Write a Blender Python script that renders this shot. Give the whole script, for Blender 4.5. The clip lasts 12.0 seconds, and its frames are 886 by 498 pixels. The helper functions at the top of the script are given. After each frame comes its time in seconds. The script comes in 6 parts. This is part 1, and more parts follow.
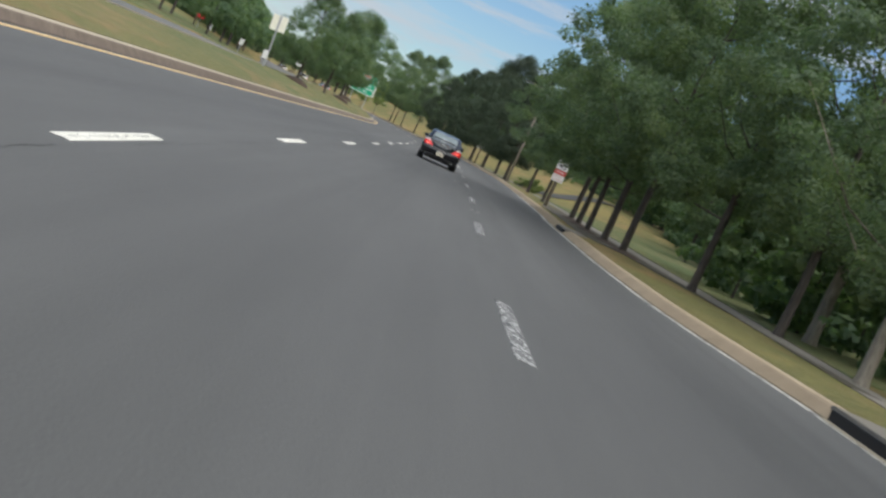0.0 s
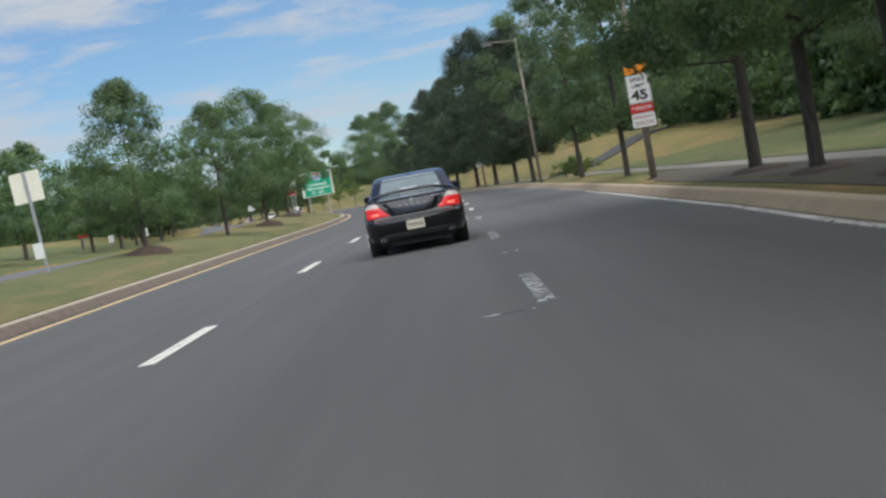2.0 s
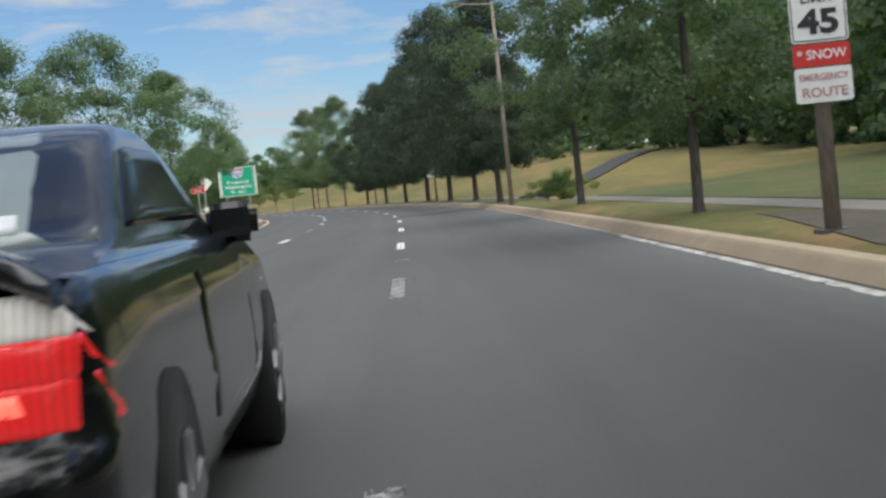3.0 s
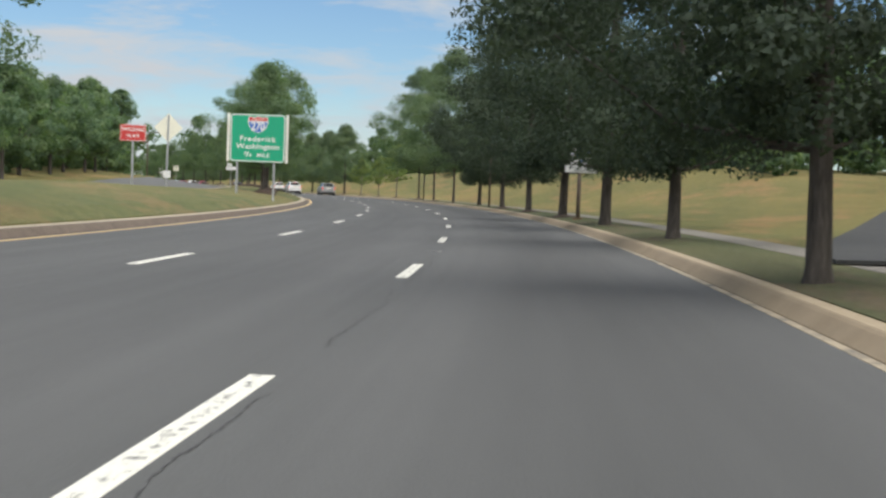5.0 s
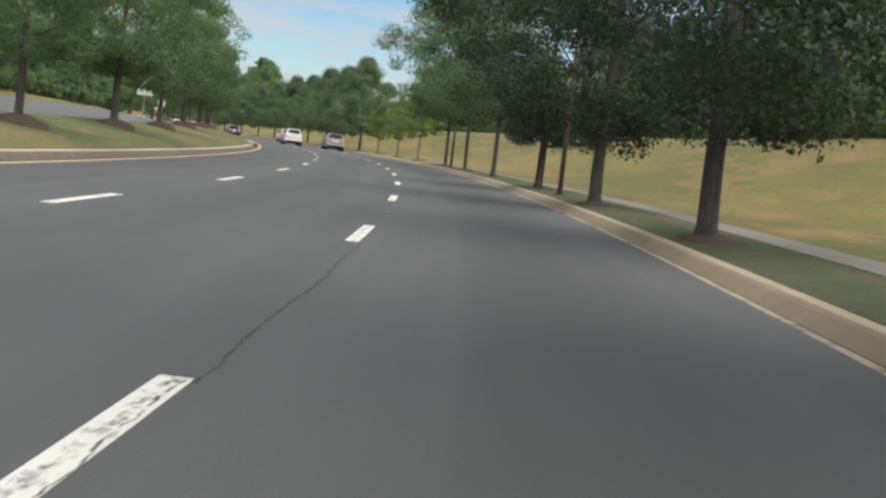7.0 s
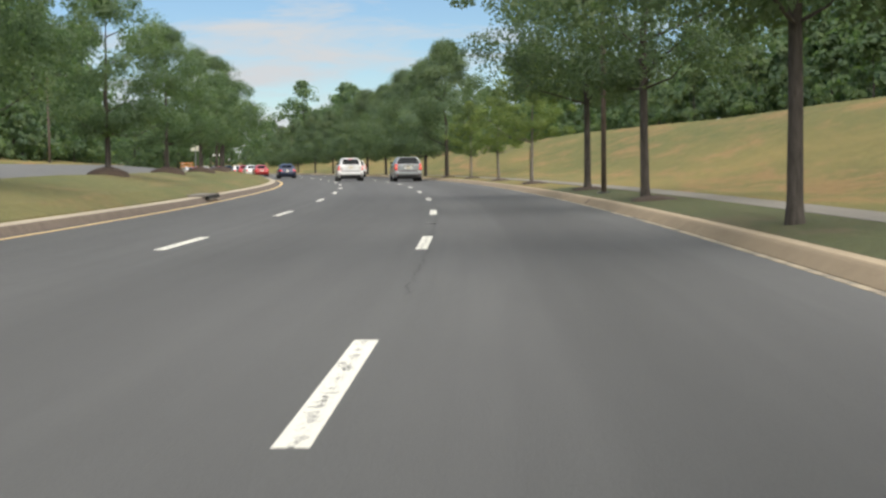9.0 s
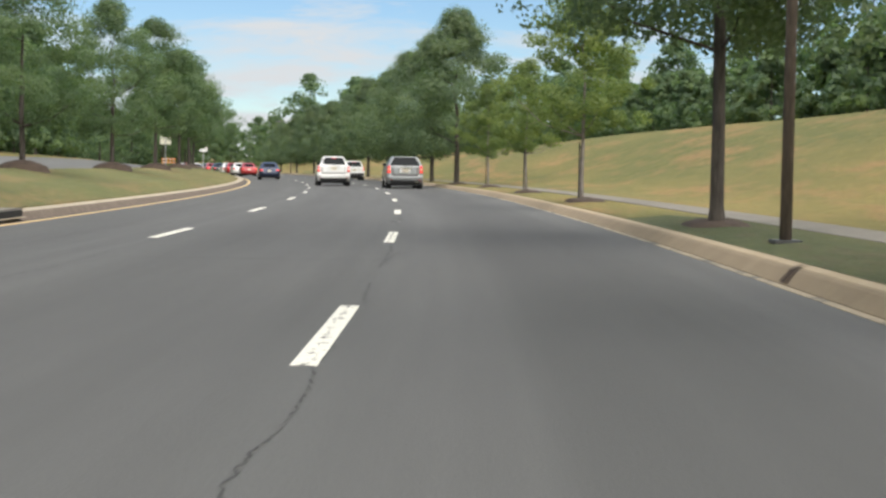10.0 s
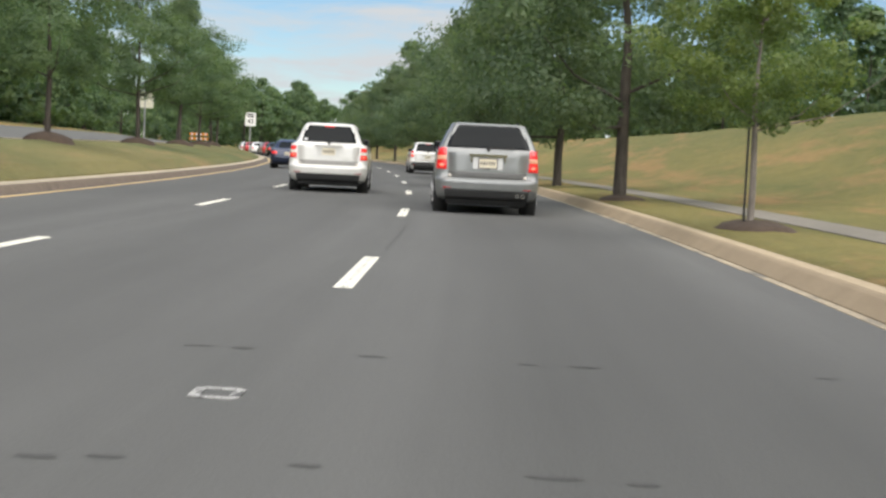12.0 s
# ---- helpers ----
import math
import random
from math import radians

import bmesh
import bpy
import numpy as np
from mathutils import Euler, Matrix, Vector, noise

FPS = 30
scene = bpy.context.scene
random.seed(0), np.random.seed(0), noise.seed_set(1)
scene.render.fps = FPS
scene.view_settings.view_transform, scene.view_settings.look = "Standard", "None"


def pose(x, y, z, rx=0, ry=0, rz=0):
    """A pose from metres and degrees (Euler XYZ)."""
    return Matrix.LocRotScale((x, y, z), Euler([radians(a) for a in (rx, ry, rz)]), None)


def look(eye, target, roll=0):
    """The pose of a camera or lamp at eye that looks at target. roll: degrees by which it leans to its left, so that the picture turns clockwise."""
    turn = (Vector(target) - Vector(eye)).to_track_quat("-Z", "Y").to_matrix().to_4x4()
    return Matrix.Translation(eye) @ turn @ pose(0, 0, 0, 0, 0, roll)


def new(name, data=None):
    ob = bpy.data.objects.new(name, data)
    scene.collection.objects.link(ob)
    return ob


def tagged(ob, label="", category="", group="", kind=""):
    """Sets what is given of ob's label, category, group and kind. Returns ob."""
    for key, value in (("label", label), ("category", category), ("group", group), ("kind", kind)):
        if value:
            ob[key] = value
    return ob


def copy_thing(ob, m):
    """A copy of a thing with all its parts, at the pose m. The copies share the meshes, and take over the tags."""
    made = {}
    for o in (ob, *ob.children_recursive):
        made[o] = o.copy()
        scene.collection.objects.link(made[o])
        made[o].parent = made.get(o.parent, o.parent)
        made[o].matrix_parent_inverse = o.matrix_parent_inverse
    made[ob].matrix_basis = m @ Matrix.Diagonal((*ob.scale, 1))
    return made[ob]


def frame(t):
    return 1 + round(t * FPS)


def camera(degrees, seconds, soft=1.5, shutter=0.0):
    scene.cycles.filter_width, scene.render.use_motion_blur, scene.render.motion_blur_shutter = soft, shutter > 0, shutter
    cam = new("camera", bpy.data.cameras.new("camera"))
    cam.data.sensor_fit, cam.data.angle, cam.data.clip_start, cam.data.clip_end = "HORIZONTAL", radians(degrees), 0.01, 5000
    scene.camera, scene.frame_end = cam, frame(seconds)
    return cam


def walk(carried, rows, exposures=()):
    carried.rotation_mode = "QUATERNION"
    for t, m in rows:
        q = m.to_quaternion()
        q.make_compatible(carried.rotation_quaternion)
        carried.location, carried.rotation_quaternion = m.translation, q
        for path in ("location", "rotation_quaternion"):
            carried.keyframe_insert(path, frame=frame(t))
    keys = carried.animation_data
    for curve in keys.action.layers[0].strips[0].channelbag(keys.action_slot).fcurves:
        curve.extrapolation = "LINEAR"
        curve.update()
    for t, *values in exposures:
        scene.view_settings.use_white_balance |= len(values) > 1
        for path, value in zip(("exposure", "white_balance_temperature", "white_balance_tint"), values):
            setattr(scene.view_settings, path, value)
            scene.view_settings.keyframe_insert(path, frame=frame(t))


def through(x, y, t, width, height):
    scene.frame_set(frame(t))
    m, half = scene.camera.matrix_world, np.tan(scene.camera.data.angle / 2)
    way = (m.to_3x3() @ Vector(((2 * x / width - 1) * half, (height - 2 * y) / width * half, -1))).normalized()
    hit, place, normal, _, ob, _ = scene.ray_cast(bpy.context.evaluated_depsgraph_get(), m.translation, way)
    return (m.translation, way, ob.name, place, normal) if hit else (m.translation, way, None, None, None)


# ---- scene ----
# ---- the road's line: curvature (per km) every 20 m along it, from 60 m before the start ----
BEND = (0.07, -0.53, -1.17, -1.63, -1.21, 0.60, 0.08, -0.05, 0.32, 1.84, 1.55, 1.94, 1.65,
        1.52, 1.51, 1.95, 1.11, 1.96, 1.72, 1.43, 1.30, 1.30, 1.40, 1.40, 1.40)
ALONG = np.arange(-220.0, 761.0, 1.0)
_bend = np.interp(ALONG, -60.0 + 20.0 * np.arange(25), BEND) * 1e-3
_zero = 220
TURN = np.cumsum(_bend) - np.cumsum(_bend)[_zero]
ROAD_X = np.cumsum(-np.sin(TURN))
ROAD_Y = np.cumsum(np.cos(TURN))
ROAD_X -= ROAD_X[_zero]
ROAD_Y -= ROAD_Y[_zero]


def heading(s):
    return float(np.interp(s, ALONG, TURN))


def at(s, n, z=0.0):
    """A place s metres along the road and n metres to the right of the lane line."""
    a = heading(s)
    return Vector((float(np.interp(s, ALONG, ROAD_X)) + n * math.cos(a), float(np.interp(s, ALONG, ROAD_Y)) + n * math.sin(a), z))


def stand(s, n, z=0.0, turn=0.0):
    """A pose at that place whose +y looks along the road, turned left by some degrees."""
    return Matrix.Translation(at(s, n, z)) @ Matrix.Rotation(heading(s) + radians(turn), 4, "Z")


# ---- camera and walk: seconds, metres along, metres across, yaw, pitch, roll ----
EYE = 1.054
WALK = (
    (0, 4.36, -1.13, -2.79, -4.11, 24.55),
    (0.5, 12.13, -0.79, 4.46, -2.57, 6.26),
    (1, 20.19, -0.85, 2.04, -2.57, -5.35),
    (1.5, 29.42, -0.71, 2.76, -2.65, -5.10),
    (2, 38.60, -0.54, 1.21, -2.65, -10.68),
    (2.5, 49.10, -0.11, -2.07, -2.45, -8.28),
    (3, 59.91, 0.18, -1.35, -2.49, -5.93),
    (3.5, 71.02, 0.80, 0.22, -2.59, -0.76),
    (4, 82.43, 1.42, 1.79, -2.69, 4.41),
    (4.5, 94.12, 1.71, 2.50, -2.73, 6.76),
    (5, 106.09, 1.48, 4.04, -2.37, 2.21),
    (5.5, 118.91, 1.19, 2.96, -2.52, -1.82),
    (6, 132.03, 1.14, 1.67, -3.87, 0.14),
    (6.5, 144.15, 1.16, 0.86, -4.08, 4.22),
    (7, 156.74, 1.17, 1.58, -3.99, 6.66),
    (7.5, 168.64, 1.11, 1.72, -3.91, 5.50),
    (8, 180.28, 0.98, 2.02, -3.73, 2.95),
    (8.5, 191.69, 0.84, 2.32, -3.56, 0.41),
    (9, 202.86, 0.78, 2.46, -3.48, -0.75),
    (9.5, 213.81, 0.81, 1.73, -3.23, -1.11),
    (10, 225.09, 0.84, 1.24, -3.34, 0.77),
    (10.5, 236.28, 0.90, 1.33, -3.48, 2.59),
    (11, 247.86, 0.98, 1.25, -3.27, 2.82),
    (11.5, 259.36, 1.06, 1.42, -4.05, 3.07),
    (12, 270.68, 1.01, 1.98, -3.94, 2.79),
)
cam = camera(35.73, 12.0, soft=2.6, shutter=0.07)
rows = []
for t, s, n, yaw, pitch, roll in WALK:
    eye = at(s, n, EYE)
    a, b = heading(s) + radians(yaw), radians(pitch)
    way = Vector((-math.sin(a) * math.cos(b), math.cos(a) * math.cos(b), math.sin(b)))
    rows.append((t, look(eye, eye + way, roll)))
walk(cam, rows, [(0.0, 0.26, 6300, 10), (1.0, 0.20, 6120, 10), (2.5, 0.28, 6150, 10), (5.0, 0.34, 6450, 10), (5.5, 0.24, 6400, 10), (6.0, 0.18, 6350, 10), (6.5, 0.28, 6450, 10), (7.0, 0.38, 6500, 10), (9.0, 0.47, 6650, 10), (9.5, 0.55, 6650, 10), (10.0, 0.60, 6650, 10), (10.5, 0.62, 6600, 10), (11.3, 0.66, 6600, 10), (12.0, 0.49, 6650, 10)])

# ---- world, sun, exposure ----
SUN_TURN, SUN_UP = radians(135), radians(57)
world = bpy.data.worlds.new("sky")
scene.world = world
world.use_nodes = True
wn, wl = world.node_tree.nodes, world.node_tree.links
sky = wn.new("ShaderNodeTexSky")
sky.sky_type = "NISHITA"
sky.sun_disc = False
sky.sun_elevation, sky.sun_rotation = SUN_UP, SUN_TURN
sky.air_density, sky.dust_density, sky.ozone_density = 1.0, 0.06, 3.4
coord = wn.new("ShaderNodeTexCoord")
squash = wn.new("ShaderNodeMapping")
squash.inputs["Location"].default_value = (0.35, 1.2, 0.0)
squash.inputs["Scale"].default_value = (1.0, 1.0, 5.0)
streak = wn.new("ShaderNodeTexNoise")
puff = wn.new("ShaderNodeTexNoise")
for node, scale, rough in ((streak, 2.2, 0.6), (puff, 7.5, 0.62)):
    node.inputs["Scale"].default_value = scale
    node.inputs["Detail"].default_value = 7
    node.inputs["Roughness"].default_value = rough
    node.inputs["Distortion"].default_value = 0.35
    wl.new(squash.outputs["Vector"], node.inputs["Vector"])
both = wn.new("ShaderNodeMixRGB")
both.inputs["Fac"].default_value = 0.52
cover = wn.new("ShaderNodeValToRGB")
cover.color_ramp.elements[0].position = 0.492
cover.color_ramp.elements[1].position = 0.60
cloud = wn.new("ShaderNodeMixRGB")
cloud.inputs["Color2"].default_value = (5.2, 5.5, 5.8, 1)
wl.new(coord.outputs["Generated"], squash.inputs["Vector"])
wl.new(streak.outputs["Fac"], both.inputs["Color1"])
wl.new(puff.outputs["Fac"], both.inputs["Color2"])
wl.new(both.outputs["Color"], cover.inputs["Fac"])
wl.new(cover.outputs["Color"], cloud.inputs["Fac"])
deep = wn.new("ShaderNodeMixRGB")
deep.blend_type = "MULTIPLY"
deep.inputs["Fac"].default_value = 1.0
deep.inputs["Color2"].default_value = (0.76, 0.86, 0.95, 1)
wl.new(sky.outputs["Color"], deep.inputs["Color1"])
wl.new(deep.outputs["Color"], cloud.inputs["Color1"])
wl.new(cloud.outputs["Color"], wn["Background"].inputs["Color"])
wn["Background"].inputs["Strength"].default_value = 0.09
sun = new("sun", bpy.data.lights.new("sun", "SUN"))
sun.data.energy, sun.data.angle, sun.data.color = 4.9, radians(120), (1.0, 0.95, 0.87)
sun.matrix_world = look((0, 0, 60), Vector((0, 0, 60)) - Vector((math.sin(SUN_TURN) * math.cos(SUN_UP), math.cos(SUN_TURN) * math.cos(SUN_UP), math.sin(SUN_UP))))


# ---- materials ----
class Nodes:
    """A node material with a few shorthands."""

    def __init__(self, name):
        self.material = bpy.data.materials.new(name)
        self.material.use_nodes = True
        self.tree = self.material.node_tree
        self.shader = self.tree.nodes["Principled BSDF"]

    def add(self, kind, **inputs):
        node = self.tree.nodes.new(kind)
        for key, value in inputs.items():
            node.inputs[key.replace("_", " ")].default_value = value
        return node

    def link(self, a, b):
        self.tree.links.new(a, b)

    def place(self):
        return self.add("ShaderNodeTexCoord").outputs["Object"]

    def noise(self, scale, detail=4, vector=None, stretch=None, rough=0.5):
        node = self.add("ShaderNodeTexNoise", Scale=scale, Detail=detail, Roughness=rough)
        vector = vector or self.place()
        if stretch:
            turn = self.add("ShaderNodeMapping", Scale=stretch)
            self.link(vector, turn.inputs["Vector"])
            vector = turn.outputs["Vector"]
        self.link(vector, node.inputs["Vector"])
        return node.outputs["Fac"]

    def ramp(self, fac, stops):
        node = self.add("ShaderNodeValToRGB")
        ramp = node.color_ramp
        while len(ramp.elements) < len(stops):
            ramp.elements.new(0.5)
        for element, (where, colour) in zip(ramp.elements, stops):
            element.position = where
            element.color = (*colour, 1) if len(colour) == 3 else colour
        self.link(fac, node.inputs["Fac"])
        return node.outputs["Color"]

    def mix(self, fac, a, b, mode="MIX"):
        node = self.add("ShaderNodeMixRGB")
        node.blend_type = mode
        for value, slot in ((fac, "Fac"), (a, "Color1"), (b, "Color2")):
            if isinstance(value, (int, float)):
                node.inputs[slot].default_value = value
            elif isinstance(value, tuple):
                node.inputs[slot].default_value = (*value, 1)
            else:
                self.link(value, node.inputs[slot])
        return node.outputs["Color"]

    def colour(self, value):
        if isinstance(value, tuple):
            self.shader.inputs["Base Color"].default_value = (*value, 1)
        else:
            self.link(value, self.shader.inputs["Base Color"])

    def bump(self, height, strength=0.3, distance=0.02):
        node = self.add("ShaderNodeBump", Strength=strength, Distance=distance)
        self.link(height, node.inputs["Height"])
        self.link(node.outputs["Normal"], self.shader.inputs["Normal"])

    def rough(self, value, metal=0.0):
        self.shader.inputs["Roughness"].default_value = value
        self.shader.inputs["Metallic"].default_value = metal
        return self.material


def grey(v):
    return (v, v, v)


def paint(name, colour, rough=0.45, metal=0.0, wear=0.12, scale=9.0, coat=0.0):
    m = Nodes(name)
    dark = tuple(c * (1 - wear) for c in colour)
    m.colour(m.ramp(m.noise(scale, 5), ((0.3, dark), (0.7, colour))))
    m.shader.inputs["Coat Weight"].default_value = coat
    m.shader.inputs["Coat Roughness"].default_value = 0.06
    return m.rough(rough, metal)


def asphalt_material(name, low, high, wheel=0.0):
    """Worn asphalt: mottling, stone grain and, where traffic runs, polished and stained bands along the lanes."""
    m = Nodes(name)
    warm = lambda v: (v * 0.99, v, v * 0.955)
    grain = m.noise(70, 3, rough=0.75)
    if wheel:
        along = m.add("ShaderNodeUVMap")
        along.uv_map = "along"
        way = along.outputs["UV"]
        broad = m.noise(1.0, 4, way, (0.30, 0.012, 1.0))
        blot = m.noise(1.0, 5, way, (1.5, 0.10, 1.0), rough=0.6)
        bands = m.noise(1.0, 3, way, (1.05, 0.004, 1.0))
        fine_bands = m.noise(1.0, 5, way, (5.0, 0.03, 1.0), rough=0.6)
        patch = m.noise(1.0, 5, way, (1.1, 0.35, 1.0), rough=0.7)
    else:
        broad, blot = m.noise(0.22, 4), m.noise(1.1, 6, rough=0.65)
    base = m.ramp(broad, ((0.25, warm(low)), (0.75, warm(high))))
    base = m.mix(0.5, base, m.ramp(blot, ((0.3, warm(low * 0.85)), (0.7, warm(high * 1.08)))))
    if wheel:
        base = m.mix(1.0, base, m.ramp(bands, ((0.32, grey(1 - wheel)), (0.68, grey(1 + wheel)))), "MULTIPLY")
        base = m.mix(1.0, base, m.ramp(fine_bands, ((0.3, grey(0.93)), (0.7, grey(1.06)))), "MULTIPLY")
        base = m.mix(1.0, base, m.ramp(patch, ((0.3, grey(0.95)), (0.7, grey(1.04)))), "MULTIPLY")
        split = m.add("ShaderNodeSeparateXYZ")
        m.link(way, split.inputs[0])
        sway = m.add("ShaderNodeMath")
        sway.operation = "MULTIPLY_ADD"
        m.link(m.noise(1.0, 3, way, (0.6, 0.02, 1.0)), sway.inputs[0])
        sway.inputs[1].default_value = 0.9
        m.link(split.outputs["X"], sway.inputs[2])
        lanes = m.add("ShaderNodeMapRange")
        for key, value in (("From Min", -7.5), ("From Max", 4.5), ("To Min", 0.0), ("To Max", 1.0)):
            lanes.inputs[key].default_value = value
        m.link(sway.outputs[0], lanes.inputs["Value"])
        where = lambda n: (n + 0.45 + 7.5) / 12.0
        oil = m.ramp(lanes.outputs["Result"], [(where(n), grey(v)) for n, v in ((-5.3, 0.86), (-3.5, 1.0), (-1.8, 0.84), (-0.7, 1.0), (0.75, 1.05), (1.45, 0.74), (2.25, 0.72), (2.95, 0.92), (3.5, 1.14))])
        base = m.mix(1.0, base, oil, "MULTIPLY")
        speck = m.noise(9.0, 2, rough=0.9)
        base = m.mix(m.ramp(speck, ((0.74, grey(0)), (0.80, grey(0.35)))), base, warm(high * 2.0))
    base = m.mix(0.4, base, m.ramp(grain, ((0.3, warm(low * 0.45)), (0.6, warm(high)), (0.82, warm(high * 2.2)))))
    m.colour(base)
    m.bump(grain, 0.4, 0.006)
    return m.rough(0.9)


def grass_material(name, green, straw, bare):
    """Mown grass: green low down and by the kerb of the verge, burnt to straw and bare earth on the slopes and in patches."""
    m = Nodes(name)
    along = m.add("ShaderNodeUVMap")
    along.uv_map = "along"
    way = along.outputs["UV"]
    wide = m.noise(1.0, 5, way, (0.085, 0.022, 1.0), rough=0.62)
    tuft = m.noise(1.3, 7, rough=0.68)
    sweep = m.noise(1.0, 7, way, (0.62, 0.17, 1.0), rough=0.72)
    scar = m.noise(1.0, 8, way, (0.24, 0.060, 1.0), rough=0.75)
    blade = m.noise(19, 5, rough=0.75)
    base = m.ramp(wide, ((0.42, green), (0.66, straw)))
    base = m.mix(m.ramp(tuft, ((0.45, grey(0)), (0.72, grey(0.6)))), base, straw)
    base = m.mix(m.ramp(sweep, ((0.30, grey(0.35)), (0.52, grey(0.0)))), base, green)
    base = m.mix(m.ramp(m.mix(0.4, scar, sweep), ((0.505, grey(0)), (0.575, grey(0.65)))), base, bare)
    base = m.mix(0.7, base, m.ramp(m.noise(4.2, 6, rough=0.7), ((0.3, grey(0.62)), (0.7, grey(1.22)))), "MULTIPLY")
    base = m.mix(0.6, base, m.ramp(blade, ((0.30, grey(0.35)), (0.70, grey(1.15)))), "MULTIPLY")
    m.colour(base)
    m.bump(blade, 0.7, 0.05)
    return m.rough(0.95)


def leaf_material(name, dark, light, through, share=0.46, young=0.4):
    m = Nodes(name)
    info = m.add("ShaderNodeNewGeometry").outputs["Random Per Island"]
    tint = m.add("ShaderNodeObjectInfo").outputs["Random"]
    base = m.ramp(info, ((0.0, tuple(0.6 * a + 0.4 * b for a, b in zip(dark, light))), (0.8, light), (1.0, tuple(c * 1.2 for c in light))))
    base = m.mix(m.ramp(tint, ((0.0, grey(0.0)), (1.0, grey(0.35)))), base, tuple(c * 0.8 for c in dark))
    # Paints yellower clumps as if sunlit into the leaf colour; young sets their strength.
    lit_clumps = m.ramp(m.noise(0.75, 3, rough=0.6), ((0.42, grey(0.0)), (0.66, grey(young))))
    base = m.mix(lit_clumps, base, (light[0] * 1.75, light[1] * 1.5, light[2] * 0.95))
    m.colour(base)
    m.shader.inputs["Specular IOR Level"].default_value = 0.25
    shine = m.add("ShaderNodeBsdfTranslucent")
    m.link(m.mix(1.0, base, through, "MULTIPLY"), shine.inputs["Color"])
    both = m.add("ShaderNodeMixShader", Fac=share)
    out = m.tree.nodes["Material Output"]
    m.link(m.shader.outputs["BSDF"], both.inputs[1])
    m.link(shine.outputs["BSDF"], both.inputs[2])
    m.link(both.outputs["Shader"], out.inputs["Surface"])
    return m.rough(0.6)


def bark_material(name, low, high):
    m = Nodes(name)
    ridge = m.noise(14, 5, stretch=(1, 1, 0.22), rough=0.65)
    m.colour(m.ramp(ridge, ((0.3, low), (0.7, high))))
    m.bump(ridge, 0.7, 0.03)
    return m.rough(0.9)


def line_material(name, colour, hold, middle=0.0, scale=5.5):
    """Road paint, worn through to the asphalt in places."""
    m = Nodes(name)
    shift = m.add("ShaderNodeVectorMath")
    m.link(m.place(), shift.inputs[0])
    spread = m.add("ShaderNodeVectorMath")
    spread.operation = "SCALE"
    spread.inputs["Scale"].default_value = 37.0
    m.link(m.add("ShaderNodeObjectInfo").outputs["Random"], spread.inputs[0])
    m.link(spread.outputs["Vector"], shift.inputs[1])
    worn = m.noise(scale, 6, shift.outputs["Vector"], rough=0.75)
    fine = m.noise(40, 3, rough=0.7)
    worn = m.mix(0.25, worn, fine)
    if middle:
        across = m.add("ShaderNodeSeparateXYZ")
        m.link(m.place(), across.inputs[0])
        off = m.add("ShaderNodeMath")
        off.operation = "ABSOLUTE"
        m.link(across.outputs["X"], off.inputs[0])
        add = m.add("ShaderNodeMath")
        add.operation = "MULTIPLY_ADD"
        m.link(off.outputs[0], add.inputs[0])
        add.inputs[1].default_value = middle
        m.link(worn, add.inputs[2])
        worn = add.outputs[0]
    mask = m.ramp(worn, ((hold, grey(0)), (hold + 0.05, grey(1))))
    m.colour(m.mix(mask, (0.055, 0.055, 0.055), m.mix(0.3, colour, m.ramp(fine, ((0.3, tuple(c * 0.6 for c in colour)), (0.7, colour))))))
    return m.rough(0.75)


def concrete_material(name, low, high, scale=3.0):
    m = Nodes(name)
    cloud_ = m.noise(scale, 6, rough=0.65)
    grain = m.noise(60, 3, rough=0.7)
    base = m.ramp(cloud_, ((0.28, low), (0.72, high)))
    base = m.mix(0.3, base, m.ramp(grain, ((0.3, tuple(c * 0.55 for c in low)), (0.7, high))))
    m.colour(base)
    m.bump(grain, 0.4, 0.008)
    return m.rough(0.9)


def worn_edge_material(name, pale, dark):
    """Pale concrete feathered over with road grime."""
    m = Nodes(name)
    worn = m.noise(1.3, 6, rough=0.7)
    grain = m.noise(45, 3, rough=0.7)
    base = m.ramp(m.mix(0.3, worn, grain), ((0.40, dark), (0.52, pale)))
    m.colour(base)
    m.bump(grain, 0.4, 0.006)
    return m.rough(0.9)


ASPHALT = asphalt_material("asphalt", 0.080, 0.110, 0.12)
ASPHALT_DARK = asphalt_material("blacktop", 0.045, 0.06)
ASPHALT_OLD = asphalt_material("asphalt_far", 0.10, 0.14)
SEAM = asphalt_material("crack_sealant", 0.032, 0.055)
TAR = asphalt_material("tar_spot", 0.05, 0.075)
SCAR = line_material("scuffed_pale_scar", (0.40, 0.40, 0.38), 0.49)
GRASS = grass_material("grass", (0.130, 0.138, 0.036), (0.268, 0.212, 0.062), (0.345, 0.200, 0.082))
# Greener verge grass, darkened further: the trees' shade is in its colour.
GRASS_VERGE = grass_material("shaded_verge_grass", (0.074, 0.094, 0.033), (0.135, 0.128, 0.05), (0.16, 0.11, 0.068))
GRASS_BANK = grass_material("bank_grass", (0.092, 0.128, 0.036), (0.165, 0.168, 0.052), (0.20, 0.16, 0.07))
GRASS_MEDIAN = grass_material("median_grass", (0.110, 0.132, 0.042), (0.220, 0.188, 0.066), (0.27, 0.185, 0.08))
WHITE_LINE = line_material("white_road_paint", (0.74, 0.725, 0.63), 0.452, 1.35, 14.0)
WORN_LINE = line_material("worn_white_road_paint", (0.5, 0.5, 0.47), 0.495, 0.0, 15.0)
EDGE_LINE = line_material("edge_road_paint", (0.52, 0.50, 0.44), 0.44)
YELLOW_LINE = line_material("yellow_road_paint", (0.66, 0.47, 0.22), 0.36)
